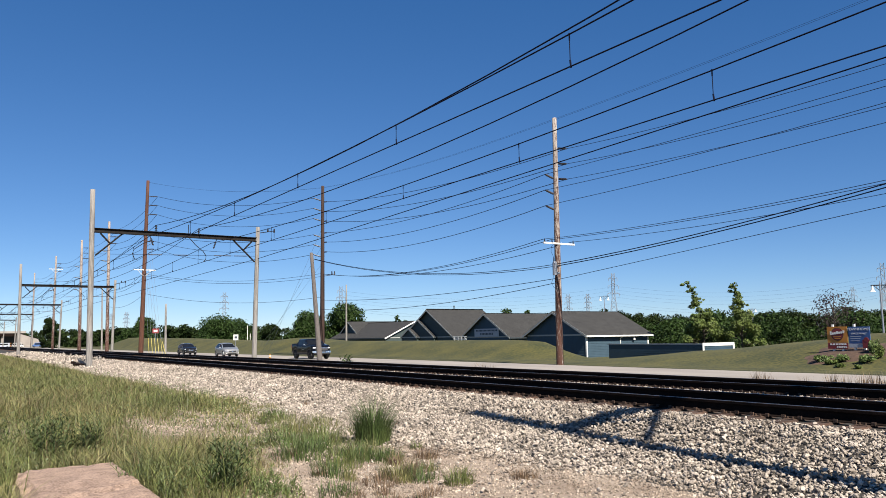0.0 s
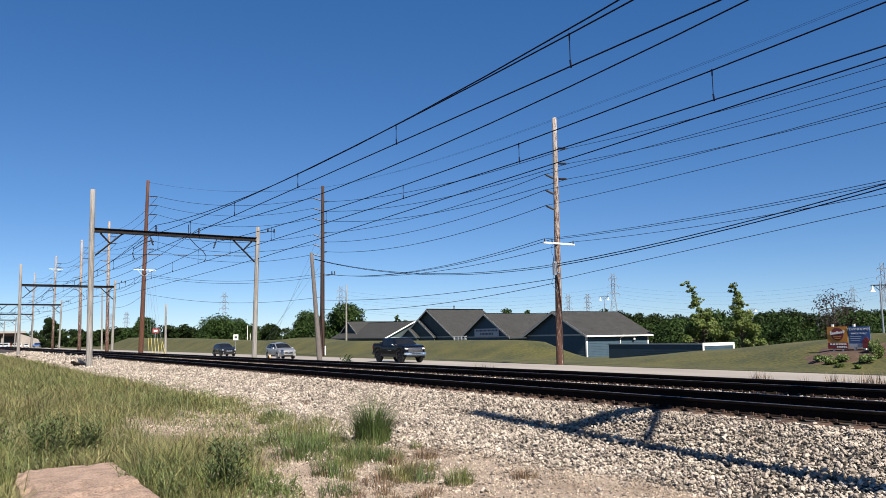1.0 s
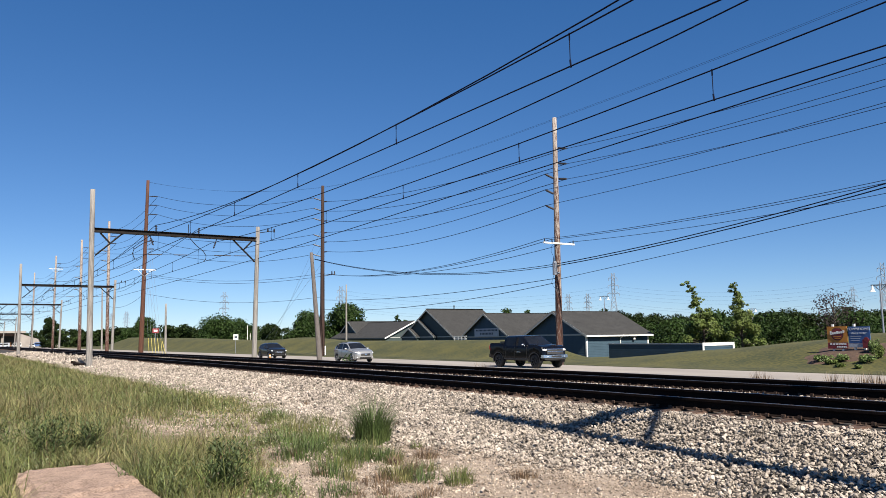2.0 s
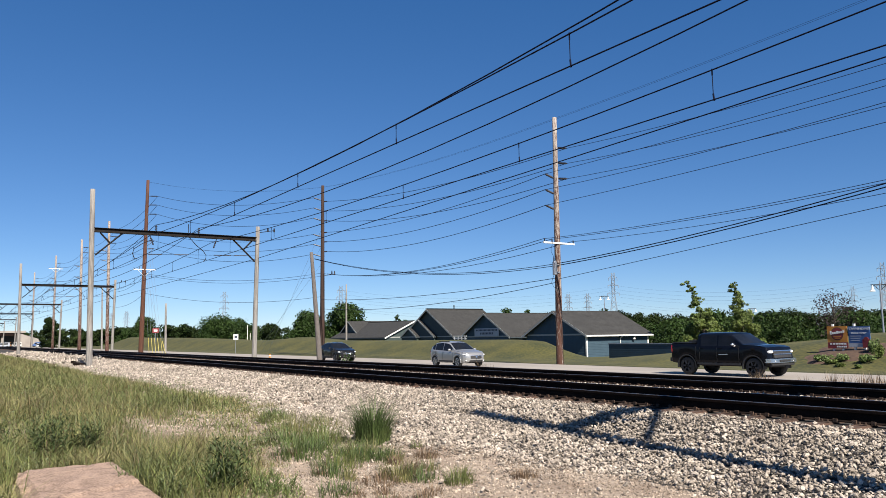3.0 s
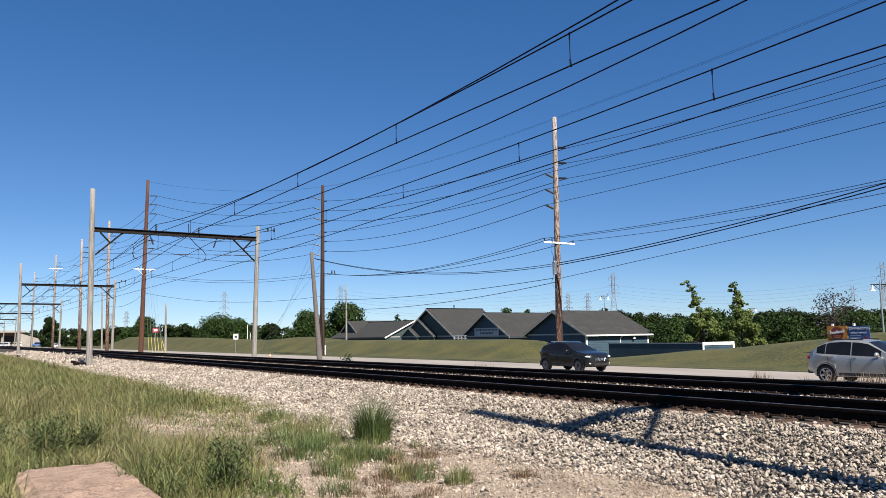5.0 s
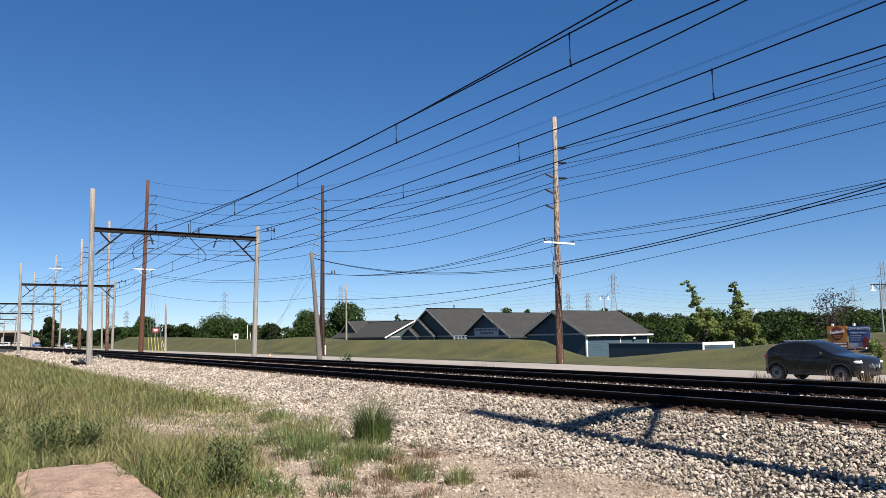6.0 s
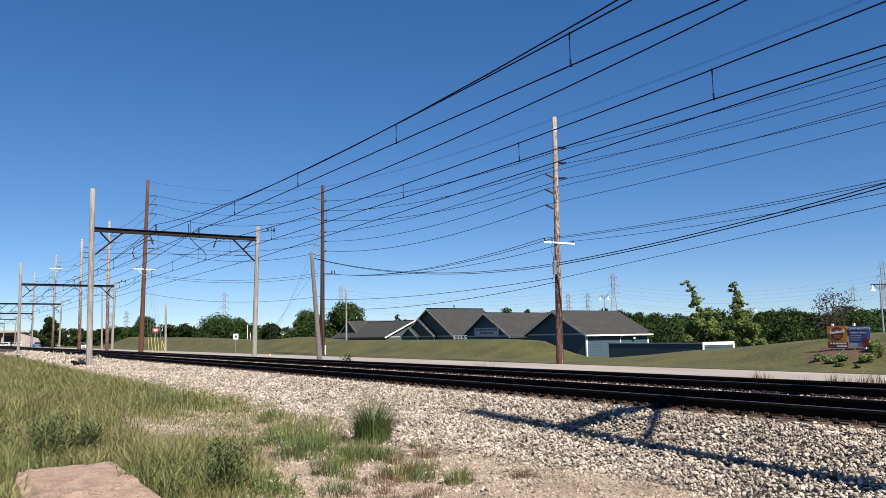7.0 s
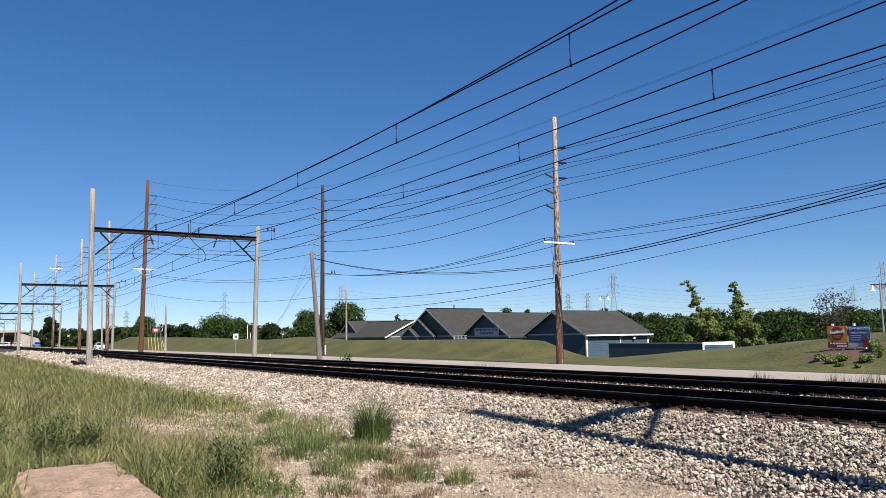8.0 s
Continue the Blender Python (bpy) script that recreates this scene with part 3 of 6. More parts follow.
def guy(p, q, guard):
    g = thing("guy_wire", pose(*q), "thin steel guy wire with a yellow plastic guard", "guy wire", "guy wires")
    p, q = Vector(p), Vector(q)
    bm = bmesh.new()
    rod(bm, (0, 0, 0), p - q, 0.012, n=5)
    part("cable", bm, M_GREYMETAL, g)
    if guard:
        bm = bmesh.new()
        rod(bm, (p - q).normalized() * 0.05, (p - q).normalized() * guard, 0.034, n=8)
        part("guard", bm, M_YELLOW, g, "yellow guard")


for k, (x, y) in enumerate(((23.6, 109.4), (23.7, 107.8), (23.8, 106.3), (23.9, 104.9), (24.0, 103.5), (24.1, 102.0))):
    guy((23.0, 111.0, 11.5 + 2.4 * (k % 5)), (x, y, float(ground_z(x, y))), 2.5)
for k in range(3):
    guy((38.0, 84.5, 15.5 - 2.2 * k), (36.9, 100.0 + 2.5 * k, 0.05), 0)


# ---- buildings ----
def gable_house(x0, x1, y0, y1, z_eave, z_ridge, label, sign=False, over=0.45, lean=0.0, right_trim=True, skin=None, rake=None, turn=0):
    """A house whose gables face the tracks, its ridge running away from them."""
    zg = -0.75
    skin = skin or M_SIDING
    h = thing("house", pose(x0, y0, zg, 0, 0, turn), label, "house", "houses behind the berm")
    w, dep, ze, zr = y1 - y0, x1 - x0, z_eave - zg, z_ridge - zg
    ym = w / 2 + lean
    bm = bmesh.new()
    for x in (0, dep - 0.2):
        a = [bm.verts.new((x, y, z)) for y, z in ((0, 0), (w, 0), (w, ze), (ym, zr), (0, ze))]
        b = [bm.verts.new((x + 0.2, v.co.y, v.co.z)) for v in a]
        bm.faces.new(a)
        bm.faces.new(b[::-1])
        for k in range(5):
            bm.faces.new((a[k], b[k], b[(k + 1) % 5], a[(k + 1) % 5]))
    box(bm, 0.2, dep - 0.2, 0, 0.2, 0, ze)
    box(bm, 0.2, dep - 0.2, w - 0.2, w, 0, ze)
    wall = part("wall", bm, skin, h, "blue-green lap siding wall")
    # lap boards
    bm = bmesh.new()
    z = 0.1
    while z < zr - 0.3:
        lo = 0.0 if z < ze else w * 0 + (z - ze) / (zr - ze) * ym
        hi = w if z < ze else w - (z - ze) / (zr - ze) * (w - ym)
        vs = [bm.verts.new(c) for c in ((-0.004, lo, z + 0.17), (-0.004, hi, z + 0.17), (-0.03, hi, z), (-0.03, lo, z), (-0.004, lo, z), (-0.004, hi, z))]
        bm.faces.new((vs[0], vs[3], vs[2], vs[1]))
        bm.faces.new((vs[3], vs[4], vs[5], vs[2]))
        if z + 0.17 < ze:
            vs = [bm.verts.new(c) for c in ((0, -0.004, z + 0.17), (dep, -0.004, z + 0.17), (dep, -0.03, z), (0, -0.03, z), (0, -0.004, z), (dep, -0.004, z))]
            bm.faces.new(vs[:4])
            bm.faces.new((vs[3], vs[2], vs[5], vs[4]))
        z += 0.18
    part("siding", bm, skin, wall, kind="stuff")
    sl, sr = (zr - ze) / ym, (zr - ze) / (w - ym)
    for s, ya, slope in ((-1, 0.0, sl), (1, w, sr)):
        bm = bmesh.new()
        ye, zee = ya + s * over, ze - slope * over
        t = 0.16
        xa, xb = -over, dep + over
        p = [(xa, ym, zr + t), (xb, ym, zr + t), (xb, ye, zee + t), (xa, ye, zee + t), (xa, ym, zr + 0.02), (xb, ym, zr + 0.02), (xb, ye, zee + 0.02), (xa, ye, zee + 0.02)]
        v = [bm.verts.new(c) for c in p]
        for f in ((0, 1, 2, 3), (7, 6, 5, 4), (0, 4, 5, 1), (2, 6, 7, 3), (0, 3, 7, 4), (1, 5, 6, 2)):
            bm.faces.new([v[k] for k in f])
        bmesh.ops.recalc_face_normals(bm, faces=bm.faces)
        roof = part("roof", bm, M_SHINGLE, h, "grey-brown shingle roof slope")
        # shingle courses as thin butt edges
        b = bmesh.new()
        n = int(math.hypot(ym, zr - ze) / 0.28)
        for k in range(1, n):
            f = k / n
            y, zz = ym + (ye - ym) * f, zr + (zee - zr) * f + t
            y2, zz2 = ym + (ye - ym) * (f - 0.06), zr + (zee - zr) * (f - 0.06) + t
            q = [b.verts.new(c) for c in ((xa, y, zz + 0.018), (xb, y, zz + 0.018), (xb, y2, zz2 + 0.002), (xa, y2, zz2 + 0.002), (xa, y, zz), (xb, y, zz))]
            b.faces.new(q[:4])
            b.faces.new((q[0], q[4], q[5], q[1]))
        part("shingle", b, M_SHINGLE, roof, kind="stuff")
        # rake board on the gable and gutter along the eave
        b = bmesh.new()
        v = [b.verts.new(c) for c in ((xa - 0.03, ym, zr + 0.14), (xa - 0.03, ye, zee + 0.14), (xa - 0.03, ye, zee - 0.12), (xa - 0.03, ym, zr - 0.12),
                                      (xa, ym, zr + 0.14), (xa, ye, zee + 0.14), (xa, ye, zee - 0.12), (xa, ym, zr - 0.12))]
        for f in ((0, 1, 2, 3), (7, 6, 5, 4), (0, 4, 5, 1), (1, 5, 6, 2), (2, 6, 7, 3), (3, 7, 4, 0)):
            b.faces.new([v[k] for k in f])
        bmesh.ops.recalc_face_normals(b, faces=b.faces)
        part("rake_board", b, rake or M_TRIM, roof)
        b = bmesh.new()
        box(b, xa, xb, min(ye, ye + s * 0.12), max(ye, ye + s * 0.12), zee - 0.06, zee + 0.1)
        part("gutter", b, M_WHITEPAINT if right_trim else M_GUTTER_AND_SHADE, roof, "white gutter" if right_trim else "dark gutter")
    for y in (0.0, w):
        b = bmesh.new()
        box(b, -0.05, 0.12, y - 0.09, y + 0.09, 0, ze - 0.05)
        part("corner_trim", b, M_WHITEPAINT if y == 0 and right_trim else skin, h)
    b = bmesh.new()
    box(b, -0.07, -0.032, 0.1, w - 0.1, ze - 0.14, ze + 0.04)
    part("frieze_board", b, M_TRIM, h)
    if right_trim:
        b = bmesh.new()
        box(b, dep - 0.15, dep + 0.04, -0.06, 0.02, 0, ze - 0.05)
        part("corner_trim", b, M_WHITEPAINT, h)
        b = bmesh.new()
        tube(b, [(dep * 0.55, -0.45, ze - 0.1), (dep * 0.55, -0.3, ze - 0.3), (dep * 0.53, -0.08, ze - 0.5), (dep * 0.53, -0.08, 0.1)], 0.06, 8)
        part("downpipe", b, M_WHITEPAINT, h)
        b = bmesh.new()
        rod(b, (dep * 0.74, -0.03, ze - 0.5), (dep * 0.74, -0.25, ze - 0.55), 0.05, n=8)
        rod(b, (dep * 0.74, -0.25, ze - 0.42), (dep * 0.74, -0.25, ze - 0.68), 0.08, 0.16, n=12)
        part("wall_lamp", b, M_WHITEPAINT, h)
    if sign:
        b = bmesh.new()
        box(b, -0.14, -0.07, w * 0.22, w * 0.74, ze - 0.02, ze + 1.15, 0.01)
        board = part("sign_board", b, M_SIGNGREY, h, "pale sign board with dark lettering")
        for z, y_a, y_b, n, hgt in ((ze + 0.75, 0.25, 0.71, 16, 0.24), (ze + 0.25, 0.34, 0.62, 9, 0.3)):
            for k in range(n):
                ya = w * (y_a + (y_b - y_a) * k / n)
                yb = w * (y_a + (y_b - y_a) * (k + 0.72) / n)
                b = bmesh.new()
                box(b, -0.146, -0.139, ya, yb, z, z + hgt)
                part("letter_bar", b, M_DARKINK, board)
    return h


gable_house(60.5, 70.6, 63.0, 73.3, 2.0, 4.62, "blue-sided house with a grey shingle roof and white gutter")
gable_house(66.0, 82.0, 83.7, 95.0, 1.9, 5.1, "blue-sided gabled house with a pale sign board", sign=True, right_trim=False)
gable_house(66.4, 77.0, 98.2, 113.2, 2.0, 6.3, "large green-sided gabled house with a grey shingle roof", right_trim=False, skin=M_SIDING_GREEN)
gable_house(65.98, 66.3, 103.4, 113.0, 2.0, 4.75, "green-sided gabled wing before a larger house", right_trim=False, skin=M_SIDING_GREEN, over=0.2)
gable_house(65.5, 65.85, 108.0, 112.8, 2.0, 3.35, "small green-sided gabled porch before a wing", right_trim=False, skin=M_SIDING_GREEN, over=0.2)
gable_house(72.0, 92.0, 140.9, 151.3, 2.1, 5.3, "low green-sided house with a long grey shingle roof", right_trim=False, skin=M_SIDING_GREEN)
gable_house(82.4, 106.0, 126.7, 139.1, 2.0, 4.95, "green-sided house with a white rake board", right_trim=False, skin=M_SIDING_GREEN, rake=M_WHITEPAINT, turn=90)


bm = bmesh.new()
rod(bm, (71.5, 105.7, 6.3), (71.5, 105.7, 7.1), 0.09, n=10)
rod(bm, (71.5, 105.7, 6.95), (71.5, 105.7, 7.15), 0.16, 0.1, n=10)
tagged(part("roof_vent", bm, M_GUTTER_AND_SHADE), "small dark vent pipe on a shingle roof ridge", "roof vent")


def build_enclosure():
    e = thing("service_enclosure", pose(56, 43.8, -0.75), "low blue-sided enclosure with a white-capped end", "enclosure")
    top = 1.7
    b = bmesh.new()
    box(b, 0, 0.2, 0, 11.3, 0, top)
    part("front_wall", b, M_SIDING, e, "dark blue lap-sided wall")
    z = 0.1
    while z < top - 0.1:
        b = bmesh.new()
        box(b, -0.035, 0.0, 0.05, 11.3, z, z + 0.14)
        part("siding_board", b, M_SIDING, e)
        z += 0.2
    b = bmesh.new()
    box(b, 0.2, 4.3, 0, 0.2, 0, top)
    part("end_wall", b, M_SIDING, e)
    z = 0.1
    while z < top - 0.1:
        b = bmesh.new()
        box(b, 0.2, 4.2, -0.03, 0.0, z, z + 0.15)
        part("siding_board", b, M_SIDING, e)
        z += 0.18
    for x0, x1, z0, z1 in ((-0.06, 4.4, top - 0.13, top + 0.14), (-0.06, 0.14, 0, top - 0.13), (4.2, 4.4, 0, top - 0.13)):
        b = bmesh.new()
        box(b, x0, x1, -0.09, -0.035, z0, z1)
        part("trim", b, M_WHITEPAINT, e, "white trim")
    b = bmesh.new()
    box(b, -0.08, 0.25, 0.0, 11.35, top, top + 0.09)
    part("cap", b, M_GREYMETAL, e)
    b = bmesh.new()
    box(b, 4.1, 4.3, 0.2, 11.3, 0, top)
    box(b, 0.2, 4.1, 11.1, 11.3, 0, top)
    part("back_wall", b, M_SIDING, e)


build_enclosure()


# ---- trees ----
def leaf_cloud(rng, blobs, n, size, up=0.25):
    """Small two-triangle leaves spread through ellipsoid clumps, denser towards their skins."""
    w = np.array([b[3] * b[4] * b[5] for b in blobs]) ** 0.67
    pick = rng.choice(len(blobs), n, p=w / w.sum())
    bl = np.array(blobs)[pick]
    d = rng.normal(size=(n, 3))
    d /= np.linalg.norm(d, axis=1)[:, None]
    r = rng.uniform(0.35, 1.0, n) ** 0.45 * (1 + 0.12 * rng.normal(size=n))
    c = bl[:, :3] + d * r[:, None] * bl[:, 3:6]
    nrm = d + rng.normal(size=(n, 3)) * 0.7 + np.array([0, 0, up])
    nrm /= np.linalg.norm(nrm, axis=1)[:, None]
    t = np.cross(nrm, rng.normal(size=(n, 3)))
    t /= np.linalg.norm(t, axis=1)[:, None]
    b = np.cross(nrm, t)
    s = size * rng.uniform(0.55, 1.3, n)[:, None]
    v = np.stack([c - t * s, c + b * s * 0.6 + nrm * s * 0.15, c + t * s, c - b * s * 0.6 + nrm * s * 0.15], 1).reshape(-1, 3)
    f = np.arange(n * 4).reshape(n, 4)
    return v, f


def build_tree(base, h, crown, leaves, n, size, label, seed, blobs=16, trunk_r=0.2, crown_low=0.25, name="tree", sparse=1.0, limbs=7, clumps=None):
    rng = np.random.default_rng(seed)
    t = thing(name, pose(*base), label, "tree", "")
    bm = bmesh.new()
    pts = [Vector((0, 0, -0.2)), Vector((rng.normal() * 0.05 * h * 0.3, rng.normal() * 0.05 * h * 0.3, h * 0.35)), Vector((rng.normal() * 0.1, rng.normal() * 0.1, h * (0.5 if clumps else 0.85)))]
    rod(bm, pts[0], pts[1], trunk_r * 1.2, trunk_r * 0.8, 9)
    rod(bm, pts[1], pts[2], trunk_r * 0.8, trunk_r * 0.2, 8)
    bl = list(clumps or ())
    if bl:
        rod(bm, Vector((0, 0, h * 0.48)), Vector(bl[-1][:3]), trunk_r * 0.45, trunk_r * 0.1, 6)
    for b in (q for q in bl if q[2] < 0.55 * h):
        rod(bm, Vector((0, 0, min(b[2] * 0.7, h * 0.5))), Vector(b[:3]), trunk_r * 0.35, trunk_r * 0.1, 6)
    for k in range(0 if clumps else blobs):
        a = 2.4 * k + rng.uniform(-0.5, 0.5)
        f = (k + 0.5) / blobs
        z = h * (crown_low + (0.93 - crown_low) * f)
        spread = crown * math.sin(math.pi * min(0.95, 0.18 + 0.77 * f)) ** 0.7
        rr = spread * rng.uniform(0.25, 0.8)
        s = crown * rng.uniform(0.28, 0.48) * sparse
        bl.append((rr * math.cos(a), rr * math.sin(a), z, s, s, s * rng.uniform(0.65, 1.0)))
        if k % max(1, blobs // limbs) == 0:
            rod(bm, Vector((0, 0, z * 0.72)), Vector((rr * math.cos(a), rr * math.sin(a), z)), trunk_r * 0.4, trunk_r * 0.1, 6)
    part("trunk", bm, M_BARK, t)
    v, f = leaf_cloud(rng, bl, n, size)
    raw("crown", v.tolist(), f.tolist(), leaves, t)
    return t


build_tree((74.9, 249, -0.6), 8.8, 8.6, M_LEAF_MID, 14000, 0.33, "broad green tree in full leaf beyond the berm", 11, 26, 0.4, 0.12)
build_tree((86, 262, -0.6), 9.0, 7.0, M_LEAF_MID, 9500, 0.33, "round green tree in full leaf beyond the berm", 12, 20, 0.4, 0.12)
build_tree((33.5, 322, -0.3), 11.6, 3.6, M_LEAF_DARK, 5000, 0.4, "tall dark green tree standing beside the far road", 10, 18, 0.35, 0.08)
build_tree((50.0, 262, 0.0), 6.0, 3.4, M_LEAF_MID, 3500, 0.3, "low green tree at the end of the berm", 9, 16, 0.2, 0.08)
build_tree((54.0, 252, 0.0), 5.0, 3.2, M_LEAF_MID, 3000, 0.3, "low bushy green tree at the end of the berm", 8, 16, 0.2, 0.08)
build_tree((61.4, 293, -0.6), 11.5, 5.0, M_LEAF_MID, 6500, 0.33, "upright green tree by the road", 13, 18, 0.3, 0.2)
build_tree((84.0, 172, -0.6), 11.0, 6.2, M_LEAF_MID, 13000, 0.29, "large green tree in full leaf behind the houses", 14, 24, 0.35, 0.1)
build_tree((75.0, 176, -0.6), 8.0, 5.5, M_LEAF_MID, 12000, 0.29, "green tree in full leaf behind the houses", 15, 22, 0.35, 0.1)
build_tree((66.5, 178, -0.6), 6.2, 3.2, M_LEAF_DARK, 4000, 0.32, "dark green conical tree beside the berm", 16, 16, 0.25, 0.08)
def young_clumps(seed, h, w, lean):
    """A broad low crown with a thin leaning leader of small tufts."""
    r = np.random.default_rng(seed)
    cl = []
    for k in range(30):
        f = r.uniform(0, 1)
        a = r.uniform(0, 6.28)
        q = w * (1 - 0.75 * f) * math.sqrt(r.uniform(0.1, 1))
        s = w * r.uniform(0.11, 0.22)
        cl.append((q * math.cos(a), q * math.sin(a), h * (0.14 + 0.45 * f), s, s, s * 0.8))
    for k in range(30):
        f = k / 29
        s = r.uniform(0.2, 0.42) * (1 - 0.4 * f)
        off = 0.42 * (1 - 0.6 * f)
        cl.append((lean[0] * f + r.normal() * off, lean[1] * f + r.normal() * off, h * (0.56 + 0.44 * f), s * r.uniform(0.5, 1.8), s * r.uniform(0.5, 1.8), s * r.uniform(0.4, 0.8)))
    return cl


build_tree((71.4, 55.6, -0.6), 8.2, 3.0, M_LEAF_YOUNG, 9500, 0.12, "young bright green tree with a thin leaning top", 17, trunk_r=0.1, clumps=young_clumps(17, 8.3, 3.1, (-0.9, 1.2)))
build_tree((73.6, 52.3, -0.6), 7.9, 3.0, M_LEAF_YOUNG, 9500, 0.12, "young bright green tree with an open top", 18, trunk_r=0.1, clumps=young_clumps(18, 8.0, 3.2, (-0.3, 0.3)))
build_tree((78.0, 59.0, -0.6), 5.0, 3.2, M_LEAF_MID, 6000, 0.17, "low green tree in full leaf", 19, 22, 0.15, 0.1)
build_tree((65.3, 37.0, 0.0), 5.6, 2.9, M_LEAF_PLUM, 1000, 0.1, "sparse plum-leaved tree with bare twigs", 20, 34, 0.08, 0.3, sparse=0.6, limbs=34)
build_tree((67.0, 35.5, -0.3), 3.6, 2.6, M_LEAF_MID, 4000, 0.13, "low green tree behind the signs", 21, 20, 0.1, 0.1)


for k, (x, y, h, w) in enumerate(((100, 175, 9.0, 1.3), (104, 178, 7.6, 2.2), (100, 128.4, 8.9, 2.0), (103, 131, 8.6, 1.6), (100, 121, 8.2, 1.5))):
    build_tree((x, y, -0.6), h, w, M_LEAF_MID, 900, 0.2, "slim young tree behind the house roofs", 22 + k, 14, 0.1, 0.3, sparse=0.8)


def build_woods(name, spots, leaves, size, per, label, seed):
    rng = np.random.default_rng(seed)
    vs, fs, at = [], [], 0
    for x, y, h, w in spots:
        bl = []
        for k in range(14):
            a, q = rng.uniform(0, 6.28), math.sqrt(rng.uniform(0, 1))
            up = (0.1 + 0.5 * rng.uniform()) if k % 3 else 0.42 + 0.44 * math.sqrt(1 - 0.85 * q * q)
            r = w * rng.uniform(0.17, 0.3)
            bl.append((x + w * 0.5 * q * math.cos(a), y + w * 0.5 * q * math.sin(a), -0.6 + h * up, r, r, min(h * 0.13, r)))
        v, f = leaf_cloud(rng, bl, per, size)
        vs.append(v)
        fs.append(f + at)
        at += len(v)
    me = raw(name, np.concatenate(vs).tolist(), np.concatenate(fs).tolist(), leaves)
    return tagged(me, label, "woods", kind="stuff")


rs = np.random.default_rng(3)
woods = []
for k in range(120):
    t = k / 119
    # an arc of woodland behind the houses and the mound
    x, y = 150 + 25 * math.sin(3 * t) + rs.normal() * 7, 215 - 190 * t + rs.normal() * 4
    woods.append((x, y, 7.6 + rs.normal() * 0.7 + (1.2 if t < 0.33 else -0.2), rs.uniform(5, 8)))
build_woods("woods", woods, M_LEAF_DARK, 0.27, 1600, "dense belt of dark green deciduous woods", 31)
woods = []
for k in range(110):
    t = k / 109
    x, y = 40 + 330 * t + rs.normal() * 8, 560 - 120 * t + rs.normal() * 10
    woods.append((x, y, 10.8 + rs.normal() * 1.4, rs.uniform(9, 14)))
for k in range(26):
    t = k / 25
    woods.append((41 + 72 * t + rs.normal() * 2.5, 335 + rs.normal() * 8, 7.9 + rs.normal() * 1.0, rs.uniform(6, 9)))
build_woods("distant_woods", woods, M_LEAF_DARK, 0.62, 700, "distant line of dark green woods", 32)
under = [(92 + rs.normal() * 3, 34 + 66 * (k + 0.5) / 34, 4.6 + rs.normal() * 0.7, rs.uniform(3.5, 5.5)) for k in range(34)]
build_woods("undergrowth", under, M_LEAF_MID, 0.2, 800, "dark green undergrowth at the foot of the woods", 33)


# ---- lattice towers and their lines ----
def build_tower(x, y, h, w, turn):
    t = thing("lattice_tower", pose(x, y, -0.6, 0, 0, turn), "distant steel lattice transmission tower", "pylon", "lattice towers")
    bm = bmesh.new()
    r = 0.16

    def half(z):
        return w * (1 - z / (h * 0.62)) / 2 + w * 0.14 if z < h * 0.62 else w * 0.14
    zs = [h * k / 14 for k in range(15)]
    for a, b in zip(zs, zs[1:]):
        ha, hb = half(a), half(b)
        for sx, sy in ((1, 1), (1, -1), (-1, 1), (-1, -1)):
            rod(bm, (sx * ha, sy * ha, a), (sx * hb, sy * hb, b), r, n=4, caps=False)
        for s in (1, -1):
            rod(bm, (ha, s * ha, a), (-hb, s * hb, b), r * 0.6, n=4, caps=False)
            rod(bm, (-ha, s * ha, a), (hb, s * hb, b), r * 0.6, n=4, caps=False)
            rod(bm, (s * ha, ha, a), (s * hb, -hb, b), r * 0.6, n=4, caps=False)
    part("mast", bm, M_HAZED_LATTICE, t)
    for z, l in ((h * 0.68, 0.09), (h * 0.8, 0.08), (h * 0.92, 0.065)):
        b = bmesh.new()
        for s in (1, -1):
            rod(b, (0, 0.5, z), (s * h * l, 0, z), r, n=4)
            rod(b, (0, 0, z + h * 0.04), (s * h * l, 0, z), r * 0.7, n=4)
            rod(b, (s * h * l, 0, z), (s * h * l, 0, z - h * 0.045), 0.2, n=5)
        part("arm", b, M_HAZED_LATTICE, t)


for x, y, h, w, a in ((177, 573, 38.6, 7, -18), (259, 541, 43, 8, -25), (431, 417, 49.4, 8, -40), (406, 441, 34, 7, -40), (418, 432, 34, 7, -40),
                      (537, 268, 48.3, 8, -60), (120, 640, 26, 7, -12), (135, 800, 30, 8, -12), (690, 372, 42, 8, -60), (700, 350, 42, 8, -60)):
    build_tower(x, y, h, w, a)
for z in (39, 36, 33, 30.5, 26, 24):
    for (xa, ya), (xb, yb) in (((259, 541), (431, 417)), ((431, 417), (535, 272))):
        bm = bmesh.new()
        tube(bm, sag_points((xa, ya, z), (xb, yb, z * 0.98), 8, 16), 0.03, 4)
        tagged(part("transmission_line", bm, M_THINWIRE), "thin distant transmission line between lattice towers", "wire", "transmission lines")


